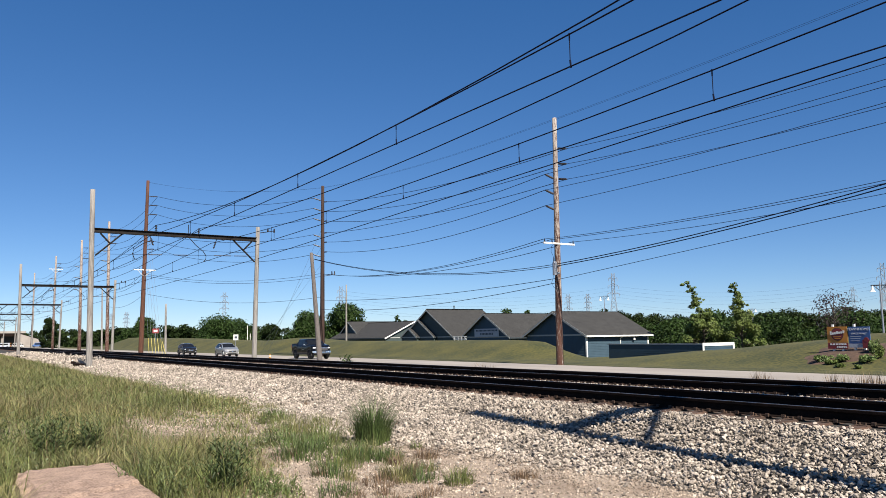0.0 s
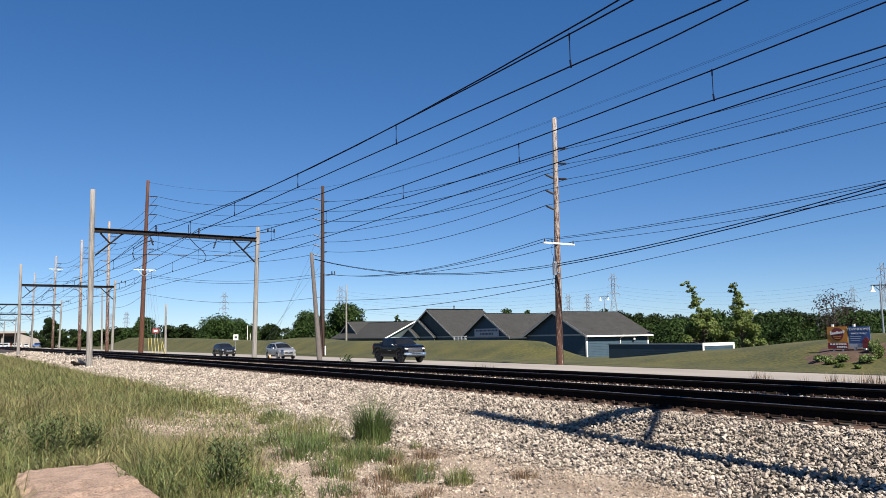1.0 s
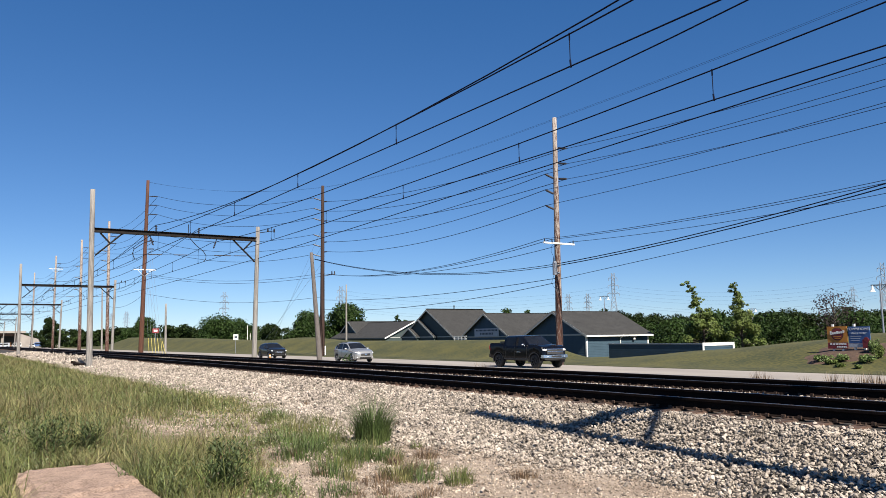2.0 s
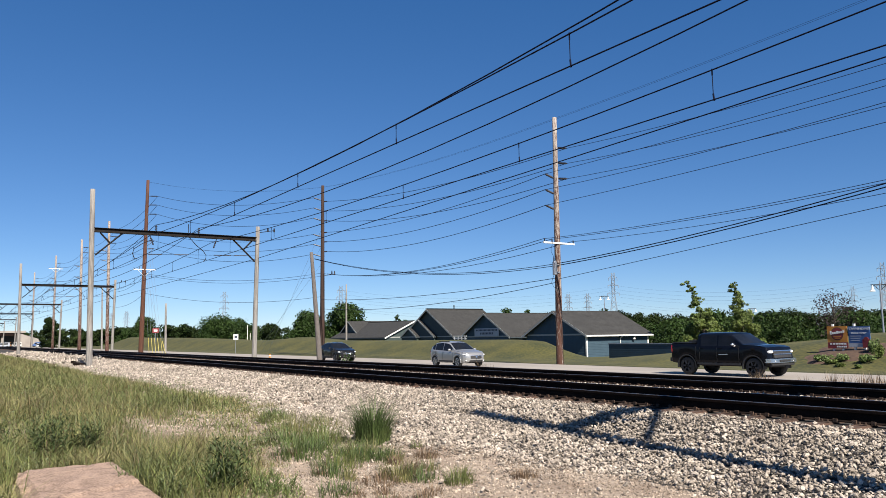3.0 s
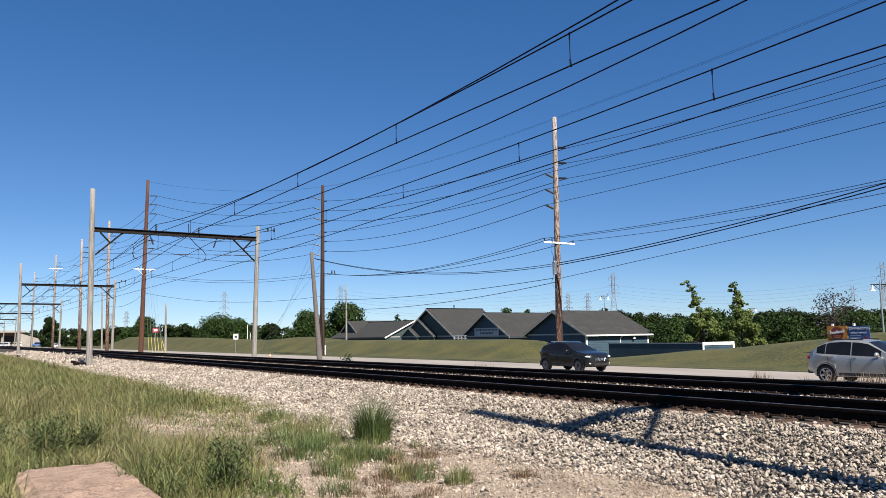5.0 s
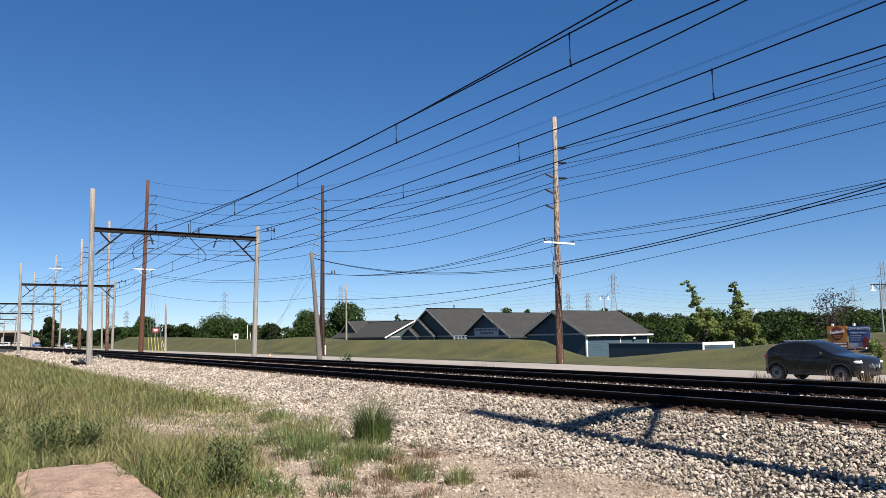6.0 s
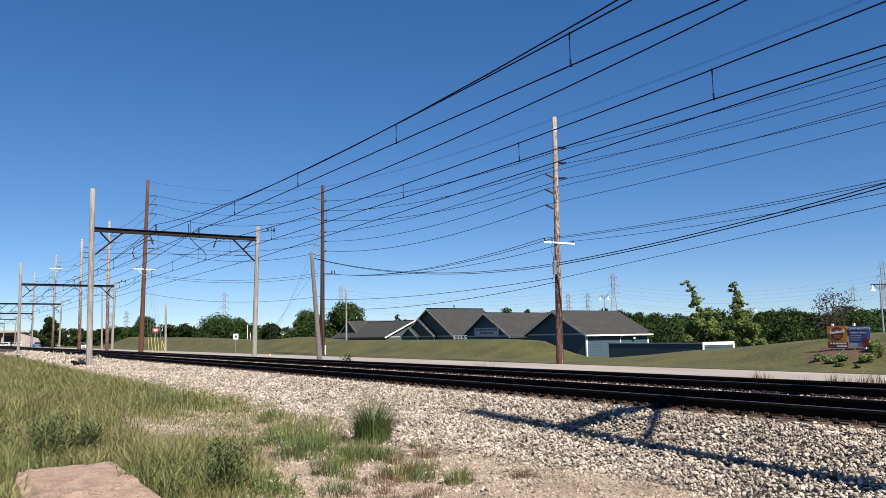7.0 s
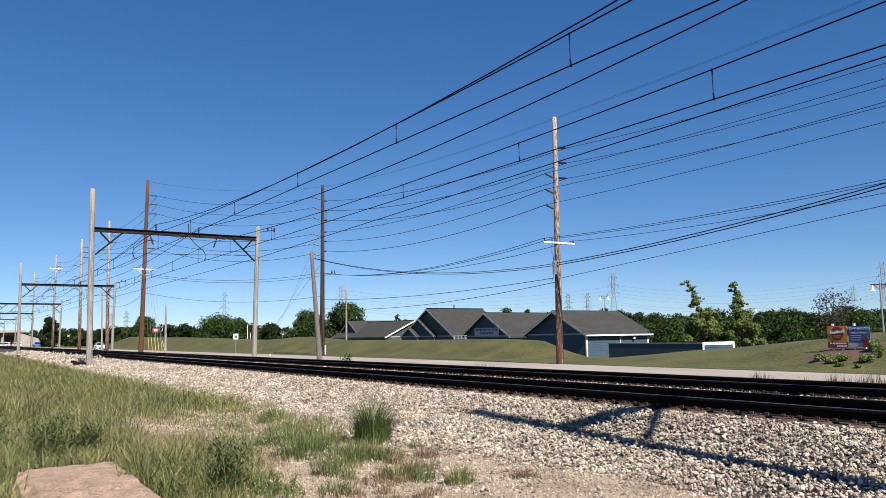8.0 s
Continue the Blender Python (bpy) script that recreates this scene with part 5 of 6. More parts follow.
def build_meadow(name, y0, y1, n, h0, h1, w, material, label, seed, tall=0.0):
    rng = np.random.default_rng(seed)
    y = y0 * (y1 / y0) ** rng.uniform(0, 1, n * 2)
    e = meadow_edge(y)
    left = 0.02 * y - 0.9
    x = left + (e - left + 0.5) * rng.uniform(0, 1, n * 2)
    clump = np.sin(x * 3.1 + 1.3 * np.sin(y * 1.9)) * np.sin(y * 2.3 + 1.1 * np.sin(x * 2.7)) + 0.6 * np.sin(x * 7.3 + y * 5.1) + rng.normal(size=n * 2) * 0.5
    broad = np.sin(x * 0.9 + 0.7 * np.sin(y * 0.55)) * np.sin(y * 0.6 + 1.0 + 0.8 * np.sin(x * 0.8))
    clump = clump + 0.9 * broad - 4.2 * np.exp(-(((x - 3.7) / 1.0) ** 2 + ((y - 15.2) / 2.6) ** 2)) - 3.5 * np.exp(-(((x - 4.9) / 0.6) ** 2 + ((y - 17.5) / 2.0) ** 2)) + 0.7 * np.sin(seed + x * 0.8 + 1.4 * np.sin(y * 0.5))
    gap = (e - x) * 1.4
    keep = (clump + 0.9 > rng.uniform(-0.4, 1.2, n * 2) - np.clip(gap, -2, 1.1)) & ~((x > 0.64) & (x < 1.9) & (y > 6.4) & (y < 10.15))
    x, y, clump = x[keep][:n], y[keep][:n], clump[keep][:n]
    grow = np.clip((meadow_edge(y) - x) * 0.6 + 0.45, 0.35, 1.0) * (1 + 0.22 * clump)
    drift = np.sin(x * 1.3 + seed + 0.9 * np.sin(y * 0.8)) * np.sin(y * 0.9 + 2.1 * seed + 0.7 * np.sin(x * 1.1))
    h = rng.uniform(h0, h1, len(x)) * np.clip(grow * (1 + 0.45 * drift), 0.2, 1.7)
    wide = w * (1 + y / 22) * rng.uniform(0.6, 1.3, len(x))
    v, f = blades(rng, x, y, h, wide, 1.35 if not tall else 0.4)
    ob = raw(name, v.tolist(), f, material)
    tagged(ob, label, "grass", kind="stuff")


build_meadow("meadow_grass", 5.6, 130, 105000, 0.1, 0.38, 0.0034, M_GRASS, "rough meadow grass beside the tracks", 41)
build_meadow("green_grass", 5.6, 110, 52000, 0.1, 0.4, 0.004, M_TUFT, "green grass growing among the dry meadow", 42)
build_meadow("dry_stalk", 5.6, 90, 5000, 0.2, 0.5, 0.0018, M_DRYGRASS, "tall dry grass stalks in the meadow", 43, tall=1.0)


def build_open_meadow():
    """The same rough grass going on beside and behind the camera."""
    rng = np.random.default_rng(47)
    n = 26000
    y = rng.uniform(-8, 40, n)
    x = rng.uniform(-9, 0.6, n)
    clump = np.sin(x * 1.7 + 1.1 * np.sin(y * 1.3)) * np.sin(y * 1.5) + rng.normal(size=n) * 0.5
    keep = (x < 0.02 * y - 0.9) & (clump > -0.5) & (x * x + y * y > 1.0)
    x, y = x[keep], y[keep]
    v, f = blades(rng, x, y, rng.uniform(0.1, 0.34, len(x)), 0.006 * rng.uniform(0.6, 1.3, len(x)), 1.3)
    tagged(raw("open_meadow", v.tolist(), f, M_GRASS), "rough meadow grass going on away from the tracks", "grass", kind="stuff")


build_open_meadow()


def build_herbs(name, n, size, lift, material, label, seed, y1=40, cut=0.3):
    """Small broad leaves of low weeds, scattered in patches through the meadow."""
    rng = np.random.default_rng(seed)
    y = 5.8 * (y1 / 5.8) ** rng.uniform(0, 1, n * 3)
    e = meadow_edge(y)
    left = 0.02 * y - 0.9
    x = left + (e + 0.3 - left) * rng.uniform(0, 1, n * 3)
    patch = np.sin(x * 2.3 + seed) * np.sin(y * 1.7 + 2 * seed) + 0.5 * np.sin(x * 5.1 - y * 3.7 + seed)
    keep = (patch > cut) & ~((x > 0.64) & (x < 1.9) & (y > 6.4) & (y < 10.15))
    x, y, patch = x[keep][:n], y[keep][:n], patch[keep][:n]
    n = len(x)
    c = np.stack([x, y, ground_z(x, y) + lift * rng.uniform(0.1, 1.0, n) * np.clip(patch + 0.3, 0.4, 1.2)], -1)
    d = rng.normal(size=(n, 3)) + np.array([0, 0, 0.6])
    d /= np.linalg.norm(d, axis=1)[:, None]
    t = np.cross(d, rng.normal(size=(n, 3)))
    t /= np.linalg.norm(t, axis=1)[:, None]
    s = (size * (0.7 + y / 22) * rng.uniform(0.5, 1.3, n))[:, None]
    v = np.stack([c, c + d * s * 0.5 + t * s * 0.2, c + d * s, c + d * s * 0.5 - t * s * 0.2], 1).reshape(-1, 3)
    tagged(raw(name, v.tolist(), np.arange(n * 4).reshape(n, 4).tolist(), material), label, "weeds", kind="stuff")


build_herbs("low_weeds", 12000, 0.034, 0.3, M_WEED, "low leafy weeds growing through the meadow grass", 3)
build_herbs("yellow_weeds", 9000, 0.026, 0.3, M_LEAF_BRIGHT, "yellow-green leafy weeds in the meadow grass", 8, 60, 0.45)
build_herbs("dry_weeds", 5000, 0.02, 0.4, M_DRYGRASS, "dry brown seed heads in the meadow grass", 5, 60, 0.1)


def build_tuft(x, y, r, h, n, material, label, seed, w=0.006, lean=1.1):
    rng = np.random.default_rng(seed)
    a, q = rng.uniform(0, 2 * math.pi, n), r * np.sqrt(rng.uniform(0, 1, n))
    v, f = blades(rng, x + q * np.cos(a), y + q * np.sin(a), h * rng.uniform(0.3, 1.0, n) ** 1.2 * (1.1 - 0.5 * (q / r) ** 2), np.full(n, w) * rng.uniform(0.6, 1.3, n), lean, 0.3, a)
    o = Vector((x, y, float(ground_z(x, y))))
    ob = raw("grass_tuft", (v - np.array(o)).tolist(), f, material)
    ob.location = o
    tagged(ob, label, "grass tuft", "grass tufts")


G, D, MX, GD = M_TUFT, M_DRYGRASS, M_GRASS, M_TUFT_DEEP
TUFTS = ((5.8, 10.95, 0.23, 0.8, 1500, GD), (4.9, 9.7, 0.3, 0.3, 700, MX), (5.2, 9.5, 0.25, 0.25, 500, MX), (4.6, 8.05, 0.2, 0.28, 620, MX), (4.95, 8.3, 0.14, 0.24, 420, D),
         (5.0, 7.35, 0.16, 0.22, 420, G), (5.15, 9.1, 0.1, 0.18, 300, D), (5.75, 9.25, 0.16, 0.2, 360, D), (5.72, 7.05, 0.15, 0.15, 360, D), (7.5, 17.6, 0.14, 0.2, 160, D),
         (7.2, 27.5, 0.2, 0.36, 160, MX), (4.3, 10.3, 0.4, 0.34, 800, MX), (4.6, 11.6, 0.45, 0.34, 800, MX), (5.3, 13.0, 0.45, 0.36, 900, MX), (5.6, 14.6, 0.35, 0.34, 700, G),
         (6.2, 14.0, 0.3, 0.3, 350, MX), (4.0, 8.6, 0.22, 0.26, 360, MX), (3.6, 7.6, 0.2, 0.22, 260, MX), (5.3, 8.6, 0.12, 0.12, 100, D), (6.6, 12.2, 0.08, 0.12, 60, D),
         (5.4, 12.0, 0.35, 0.34, 600, MX), (5.1, 11.2, 0.3, 0.3, 500, G), (4.7, 10.6, 0.3, 0.3, 500, MX), (5.35, 10.2, 0.25, 0.22, 320, MX), (5.0, 10.05, 0.3, 0.26, 420, MX),
         (4.4, 9.3, 0.3, 0.3, 500, MX), (4.2, 7.8, 0.2, 0.2, 260, D), (4.75, 7.75, 0.18, 0.26, 260, MX), (5.3, 7.7, 0.12, 0.18, 160, MX), (6.0, 13.2, 0.3, 0.3, 400, MX), (6.1, 12.3, 0.2, 0.22, 200, MX),
         (5.9, 15.6, 0.3, 0.3, 400, MX), (3.9, 7.0, 0.14, 0.18, 160, D), (4.5, 7.1, 0.12, 0.16, 120, D), (6.5, 17.5, 0.3, 0.3, 300, MX), (6.7, 20.5, 0.35, 0.3, 300, MX), (6.9, 24.0, 0.3, 0.3, 200, MX),
         (24.8, 17.1, 0.2, 0.85, 60, D), (24.8, 16.74, 0.2, 0.8, 60, D), (24.9, 16.5, 0.15, 0.6, 30, D), (24.8, 15.2, 0.2, 0.75, 40, D), (24.6, 14.2, 0.22, 0.9, 70, D), (24.7, 13.8, 0.2, 0.8, 50, D), (24.5, 13.1, 0.25, 0.9, 80, D), (24.7, 12.85, 0.25, 0.95, 80, D),
         (25.1, 34.6, 0.5, 0.8, 70, D), (24.9, 33.4, 0.4, 0.7, 50, D), (24.7, 27.0, 0.3, 0.3, 20, D), (25.2, 57.0, 0.6, 0.5, 40, D), (24.8, 12.5, 0.3, 0.9, 60, D))
rng_t = np.random.default_rng(59)
SMALL = [(float(meadow_edge(y) + 0.3 + 2.2 * u), float(y), 0.1, 0.12 + 0.1 * v, 150, D if v < 0.5 else MX) for y, u, v in zip(rng_t.uniform(5.6, 13, 34), rng_t.uniform(0, 1, 34), rng_t.uniform(0, 1, 34))]
for k, (x, y, r, h, n, m) in enumerate((*TUFTS, *SMALL)):
    far = x > 20
    if m is MX and k % 5 < 3:
        m = GD if k % 5 else G
    build_tuft(x, y, r * (1 if far else 1.15), h * (1 if far else 1.2), int(n * 2.2) if far else n if k == 0 else int(n * 0.62), m, "dry reddish grass tuft at the road edge" if far else "tuft of dry grass in the gravel" if m is D else "tuft of green grass growing in the gravel", 60 + k, 0.011 if far else 0.0042, 0.4 if far else 0.8)


def build_weed(x, y, h, n, leaf, material, label, seed, stems=13, spread=0.25):
    rng = np.random.default_rng(seed)
    w = thing("weed", pose(x, y, float(ground_z(x, y))), label, "weed", "weeds")
    bm = bmesh.new()
    vs, fs = [], []
    for s in range(stems):
        a, q = rng.uniform(0, 6.28), spread * math.sqrt(rng.uniform())
        p = Vector((q * math.cos(a), q * math.sin(a), -0.03))
        top = p + Vector((rng.normal() * 0.12, rng.normal() * 0.12, h * rng.uniform(0.65, 1.05)))
        rod(bm, p, top, 0.006, 0.002, 5)
        for k in range(n):
            t = (k + 0.6) / n
            c = p.lerp(top, 0.15 + 0.85 * t)
            b = 2.4 * k + rng.uniform(-0.4, 0.4)
            d = Vector((math.cos(b), math.sin(b), rng.uniform(0.4, 1.6))).normalized()
            side = d.cross(Vector((0, 0, 1))).normalized()
            ll = leaf * (1.15 - 0.6 * t) * rng.uniform(0.8, 1.2)
            i = len(vs)
            vs += [c, c + d * ll * 0.5 + side * ll * 0.1, c + d * ll - Vector((0, 0, ll * 0.15)), c + d * ll * 0.5 - side * ll * 0.1]
            fs.append((i, i + 1, i + 2, i + 3))
    part("stem", bm, M_TUFT, w, kind="stuff")
    raw("foliage", [tuple(v) for v in vs], fs, material, w)


HERBS = ((1.5, 12.1, 0.74, 0.3, M_HERB), (1.75, 12.2, 0.62, 0.22, M_HERB), (1.3, 12.5, 0.7, 0.25, M_HERB), (2.6, 8.3, 0.68, 0.2, M_HERB), (2.72, 8.5, 0.5, 0.15, M_WEED),
         (0.72, 13.6, 0.6, 0.2, M_HERB), (3.0, 8.1, 0.34, 0.2, M_LEAF_BRIGHT), (3.12, 7.8, 0.3, 0.2, M_LEAF_BRIGHT), (2.2, 10.8, 0.4, 0.2, M_WEED), (2.1, 13.5, 0.42, 0.2, M_WEED), (2.3, 9.7, 0.36, 0.15, M_WEED),
         (0.75, 13.0, 0.4, 0.2, M_LEAF_BRIGHT), (1.9, 9.0, 0.4, 0.12, M_WEED), (2.05, 8.3, 0.42, 0.1, M_WEED), (3.3, 10.6, 0.36, 0.25, M_HERB))
for k, (x, y, h, spread, m) in enumerate(HERBS):
    build_weed(x, y, h * 0.95, 20, 0.07 if m is M_LEAF_BRIGHT else 0.15 if m is M_HERB else 0.1, m, "yellow-green leafy weed standing in the grass" if m is M_LEAF_BRIGHT else "leafy green weed standing in the grass", 90 + k, 15, spread)
# thin sprigs beside the block
for k, (x, y, h) in enumerate(((0.66, 9.6, 0.62), (0.62, 9.2, 0.55), (0.68, 8.9, 0.6), (1.86, 8.4, 0.5), (1.9, 7.9, 0.5))):
    build_weed(x, y, h, 14, 0.045, M_WEED, "thin branching weed sprig beside the concrete block", 130 + k, 5, 0.06)
build_weed(24.8, 50.6, 0.95, 9, 0.5, M_LEAF_MID, "broad-leaved weed at the road edge", 120, 6, 0.4)


# ---- ballast stones ----
def stone_shape(rng, fine=True):
    """A broken stone: twenty faces close by, eight further off."""
    if not fine:
        turn = np.array([0.0, 2.09, 4.19])
        low = np.stack([0.56 * np.cos(turn), 0.56 * np.sin(turn), np.full(3, -0.42)], -1)
        top = np.stack([0.5 * np.cos(turn + 1.05), 0.5 * np.sin(turn + 1.05), np.full(3, 0.42)], -1)
        v = np.concatenate([low, top]) + rng.normal(size=(6, 3)) * 0.11
        return v, np.array([(2, 1, 0), (3, 4, 5), (0, 1, 3), (1, 4, 3), (1, 2, 4), (2, 5, 4), (2, 0, 5), (0, 3, 5)])
    bm = bmesh.new()
    bmesh.ops.create_icosphere(bm, subdivisions=1, radius=0.5)
    for v in bm.verts:
        v.co = Vector([c * rng.uniform(0.62, 1.25) for c in v.co])
    bmesh.ops.triangulate(bm, faces=bm.faces)
    v = np.array([list(q.co) for q in bm.verts])
    f = np.array([[q.index for q in p.verts] for p in bm.faces])
    bm.free()
    return v, f


def stone_field(spots, seed, fine=True):
    """Joined stones; spots: x, y, z, size."""
    rng = np.random.default_rng(seed)
    shapes = [stone_shape(rng, fine) for _ in range(14)]
    vs, fs, at = [], [], 0
    pick = rng.integers(0, len(shapes), len(spots))
    for q, (sv, sf) in enumerate(shapes):
        sp = spots[pick == q]
        n = len(sp)
        a, b = rng.uniform(0, 6.28, n), rng.normal(size=n) * 0.65
        ca, sa, cb, sb = np.cos(a), np.sin(a), np.cos(b), np.sin(b)
        sc = sp[:, 3:4] * np.stack([rng.uniform(0.95, 1.6, n), rng.uniform(0.65, 1.0, n), rng.uniform(0.45, 0.8, n)], -1)
        p = sv[None] * sc[:, None]
        x1 = p[..., 0] * cb[:, None] + p[..., 2] * sb[:, None]
        z1 = -p[..., 0] * sb[:, None] + p[..., 2] * cb[:, None]
        x2 = x1 * ca[:, None] - p[..., 1] * sa[:, None]
        y2 = x1 * sa[:, None] + p[..., 1] * ca[:, None]
        v = np.stack([x2, y2, z1], -1) + sp[:, None, :3]
        vs.append(v.reshape(-1, 3))
        fs.append((sf[None] + (np.arange(n) * len(sv))[:, None, None] + at).reshape(-1, 3))
        at += n * len(sv)
    return np.concatenate(vs), np.concatenate(fs)


def scatter(rng, x0, x1, y0, y1, n, s0, s1, fade=True):
    x, y = rng.uniform(x0, x1, n), rng.uniform(y0, y1, n)
    if fade:
        edge = np.maximum(meadow_edge(y) + 0.4, np.interp(y, [3, 6, 7, 8, 9.5, 11, 14, 20], [7.3, 6.9, 6.6, 6.4, 6.3, 6.1, 5.7, 6.2]))
        keep = rng.uniform(0, 1, n) < np.clip((x - edge) / 0.9 + 0.5, 0.05, 1)
        x, y = x[keep], y[keep]
    s = rng.uniform(s0, s1, len(x)) * rng.choice([0.6, 0.8, 1.0, 1.25], len(x))
    z = ground_z(x, y) + s * np.where(x > 9.95, rng.uniform(-0.4, 0.1, len(x)), rng.uniform(-0.2, 1.25, len(x)))
    return np.stack([x, y, z, s], -1)


def build_ballast():
    rng = np.random.default_rng(77)
    lots = [scatter(rng, 4.2, 10.3, 3.0, 10, 31000, 0.028, 0.054), scatter(rng, 4.2, 10.3, 10, 18, 46000, 0.028, 0.049), scatter(rng, 5.0, 10.3, 18, 32, 40000, 0.038, 0.064),
            scatter(rng, 5.6, 10.3, 32, 60, 34000, 0.045, 0.072), scatter(rng, 5.8, 10.3, 60, 130, 9000, 0.1, 0.16),
            scatter(rng, 12.62, 13.9, 4, 60, 14000, 0.035, 0.065, False), scatter(rng, 16.4, 17.6, 4, 60, 4000, 0.08, 0.12, False)]
    spots = np.concatenate(lots)
    bank = spots[:, 0] < 12.4
    spots[~bank, 2] += np.where(spots[~bank, 0] < 14.2, 0.1 * np.exp(-((spots[~bank, 0] - 13.3) / 0.5) ** 2), 0)
    near = np.nonzero((spots[:, 0] > 7.2) & (spots[:, 0] < 9.4) & (spots[:, 1] > 4.6) & (spots[:, 1] < 6.3))[0][:280]
    rest = np.delete(spots, near, axis=0)
    close = rest[:, 1] < 9.5
    v, f = stone_field(rest[close], 78)
    v2, f2 = stone_field(rest[~close], 83, False)
    v, f = np.concatenate([v, v2]), np.concatenate([f, f2 + len(v)])
    bed = tagged(raw("ballast", v.tolist(), f.tolist(), M_STONE), "pale crushed-stone ballast on the track bank", "ballast", kind="stuff")
    shapes = []
    r2 = np.random.default_rng(79)
    for k in range(12):
        sv, sf = stone_shape(r2)
        me = bpy.data.meshes.new("stone")
        me.from_pydata((sv * np.array([1.1, 0.85, 0.7])).tolist(), [], sf.tolist())
        me.materials.append(M_STONE_ONE)
        shapes.append(me)
    for k, i in enumerate(near):
        x, y, z, s = spots[i]
        o = new("stone", shapes[k % 12])
        o.location, o.scale = (x, y, z), (s, s, s)
        o.rotation_euler = (r2.uniform(-0.5, 0.5), r2.uniform(-0.5, 0.5), r2.uniform(0, 6.28))
        o.parent = bed


M_STONE_ONE = mat("single_ballast_stone", (0.16, 0.134, 0.108), (0.36, 0.317, 0.266), 2.0, 0.9, 0.6, 60, vary=0.42)
build_ballast()
rng_g = np.random.default_rng(81)
gx_, gy_ = rng_g.uniform(2.0, 7.4, 38000), 5.0 * (24 / 5.0) ** rng_g.uniform(0, 1, 38000)
ok_ = gx_ > meadow_edge(gy_) - np.where((gy_ > 12) & (gy_ < 20), 3.0, 1.3)
gx_, gy_ = gx_[ok_], gy_[ok_]
gs_ = rng_g.uniform(0.008, 0.028, len(gx_)) * (0.75 + gy_ / 26)
gv_, gf_ = stone_field(np.stack([gx_, gy_, ground_z(gx_, gy_) + gs_ * 0.2, gs_], -1), 82, False)
tagged(raw("gravel", gv_.tolist(), gf_.tolist(), M_GRAVEL), "small pale gravel scattered on the dirt", "gravel", kind="stuff")


# ---- mound planting, signs, lamps and the far road ----
def text_part(words, size, m, material, parent, name="lettering"):
    cu = bpy.data.curves.new("lettering", "FONT")
    cu.body, cu.size, cu.extrude, cu.align_x, cu.align_y = words, size, 0.004, "CENTER", "CENTER"
    tmp = bpy.data.objects.new("lettering", cu)
    me = bpy.data.meshes.new_from_object(tmp)
    bpy.data.objects.remove(tmp)
    me.materials.append(material)
    ob = new(name, me)
    ob.parent = parent
    ob.matrix_local = m
    return ob


FACE = pose(0, 0, 0, 90, 0, -90)  # lettering upright on a board that faces -x


def build_sign(y, label, kind):
    z = 0.95
    s = thing("roadside_sign", pose(43.0, y, z), label, "sign", "signs on the mound")
    for dy in (-0.25, 0.3):
        b = bmesh.new()
        box(b, 0.03, 0.13, dy - 0.05, dy + 0.05, -0.5, 1.4 if dy > 0 else 1.25)
        part("post", b, M_WHITEPAINT, s, "white post")

    def panel(name, x, y0, y1, z0, z1, m, lab=""):
        b = bmesh.new()
        box(b, x - 0.02, x + 0.02, y0, y1, z0, z1, 0.004)
        return part(name, b, m, s, lab)
    if kind == "orange":
        board = panel("board", 0, -0.57, 0.6, 0.36, 1.27, M_ORANGE, "orange board with a dark red disc")
        b = bmesh.new()
        rod(b, (-0.022, 0.0, 0.84), (-0.034, 0.0, 0.84), 0.37, n=32)
        disc = part("disc", b, M_MULCH, board, "dark brown disc")
        b = bmesh.new()
        rod(b, (-0.034, 0.0, 0.84), (-0.037, 0.0, 0.84), 0.33, n=32)
        part("inner_disc", b, M_SIGNRED, disc)
        for k, hgt in enumerate((0.2, 0.12, 0.12, 0.16, 0.12, 0.12, 0.16)):
            b = bmesh.new()
            yk = 0.42 - 0.125 * k
            box(b, -0.05, -0.038, yk - 0.1, yk, 0.8 + 0.015 * k, 0.8 + 0.015 * k + hgt, 0.003)
            part("letter_bar", b, M_WHITEPAINT, disc)
        for k, hw in enumerate((0.22, 0.16)):
            b = bmesh.new()
            box(b, -0.042, -0.035, -hw, hw, 0.67 - 0.1 * k, 0.72 - 0.1 * k)
            part("letter_bar", b, M_ORANGE, disc)
        low = panel("lower_board", 0, -0.57, 0.6, 0.0, 0.35, M_SIGNRED, "dark red lower board")
        for zz, ya, yb in ((0.22, -0.48, 0.5), (0.06, -0.5, 0.1)):
            for k in range(6):
                y0 = ya + (yb - ya) * k / 6
                b = bmesh.new()
                box(b, -0.028, -0.021, y0, y0 + (yb - ya) * 0.12, zz, zz + 0.09)
                part("letter_bar", b, M_WHITEPAINT, low)
    else:
        board = panel("board", 0, -0.6, 0.6, 0.3, 1.25, M_SIGNBLUE, "blue board with pale lettering")
        text_part("TOWNHOMES", 0.2, Matrix.Translation((-0.03, 0.02, 1.1)) @ FACE, M_WHITEPAINT, board)
        text_part("SINGLE FAMILY", 0.13, Matrix.Translation((-0.03, 0.02, 0.86)) @ FACE, M_WHITEPAINT, board)
        for k in range(3):
            b = bmesh.new()
            box(b, -0.028, -0.021, -0.1 + 0.05 * k, 0.5, 0.68 - 0.12 * k, 0.72 - 0.12 * k)
            part("letter_bar", b, M_SIGNGREY, board)
        low = panel("lower_board", 0, -0.15, 0.6, 0.08, 0.29, M_SIGNGREY, "grey lower board")
        red = panel("corner_board", -0.03, -0.6, -0.17, 0.05, 0.52, M_SIGNRED, "dark red corner board")
        b = bmesh.new()
        rod(b, (-0.055, -0.38, 0.52), (-0.02, -0.38, 0.52), 0.13, n=20)
        part("corner_disc", b, M_SIGNRED, red)


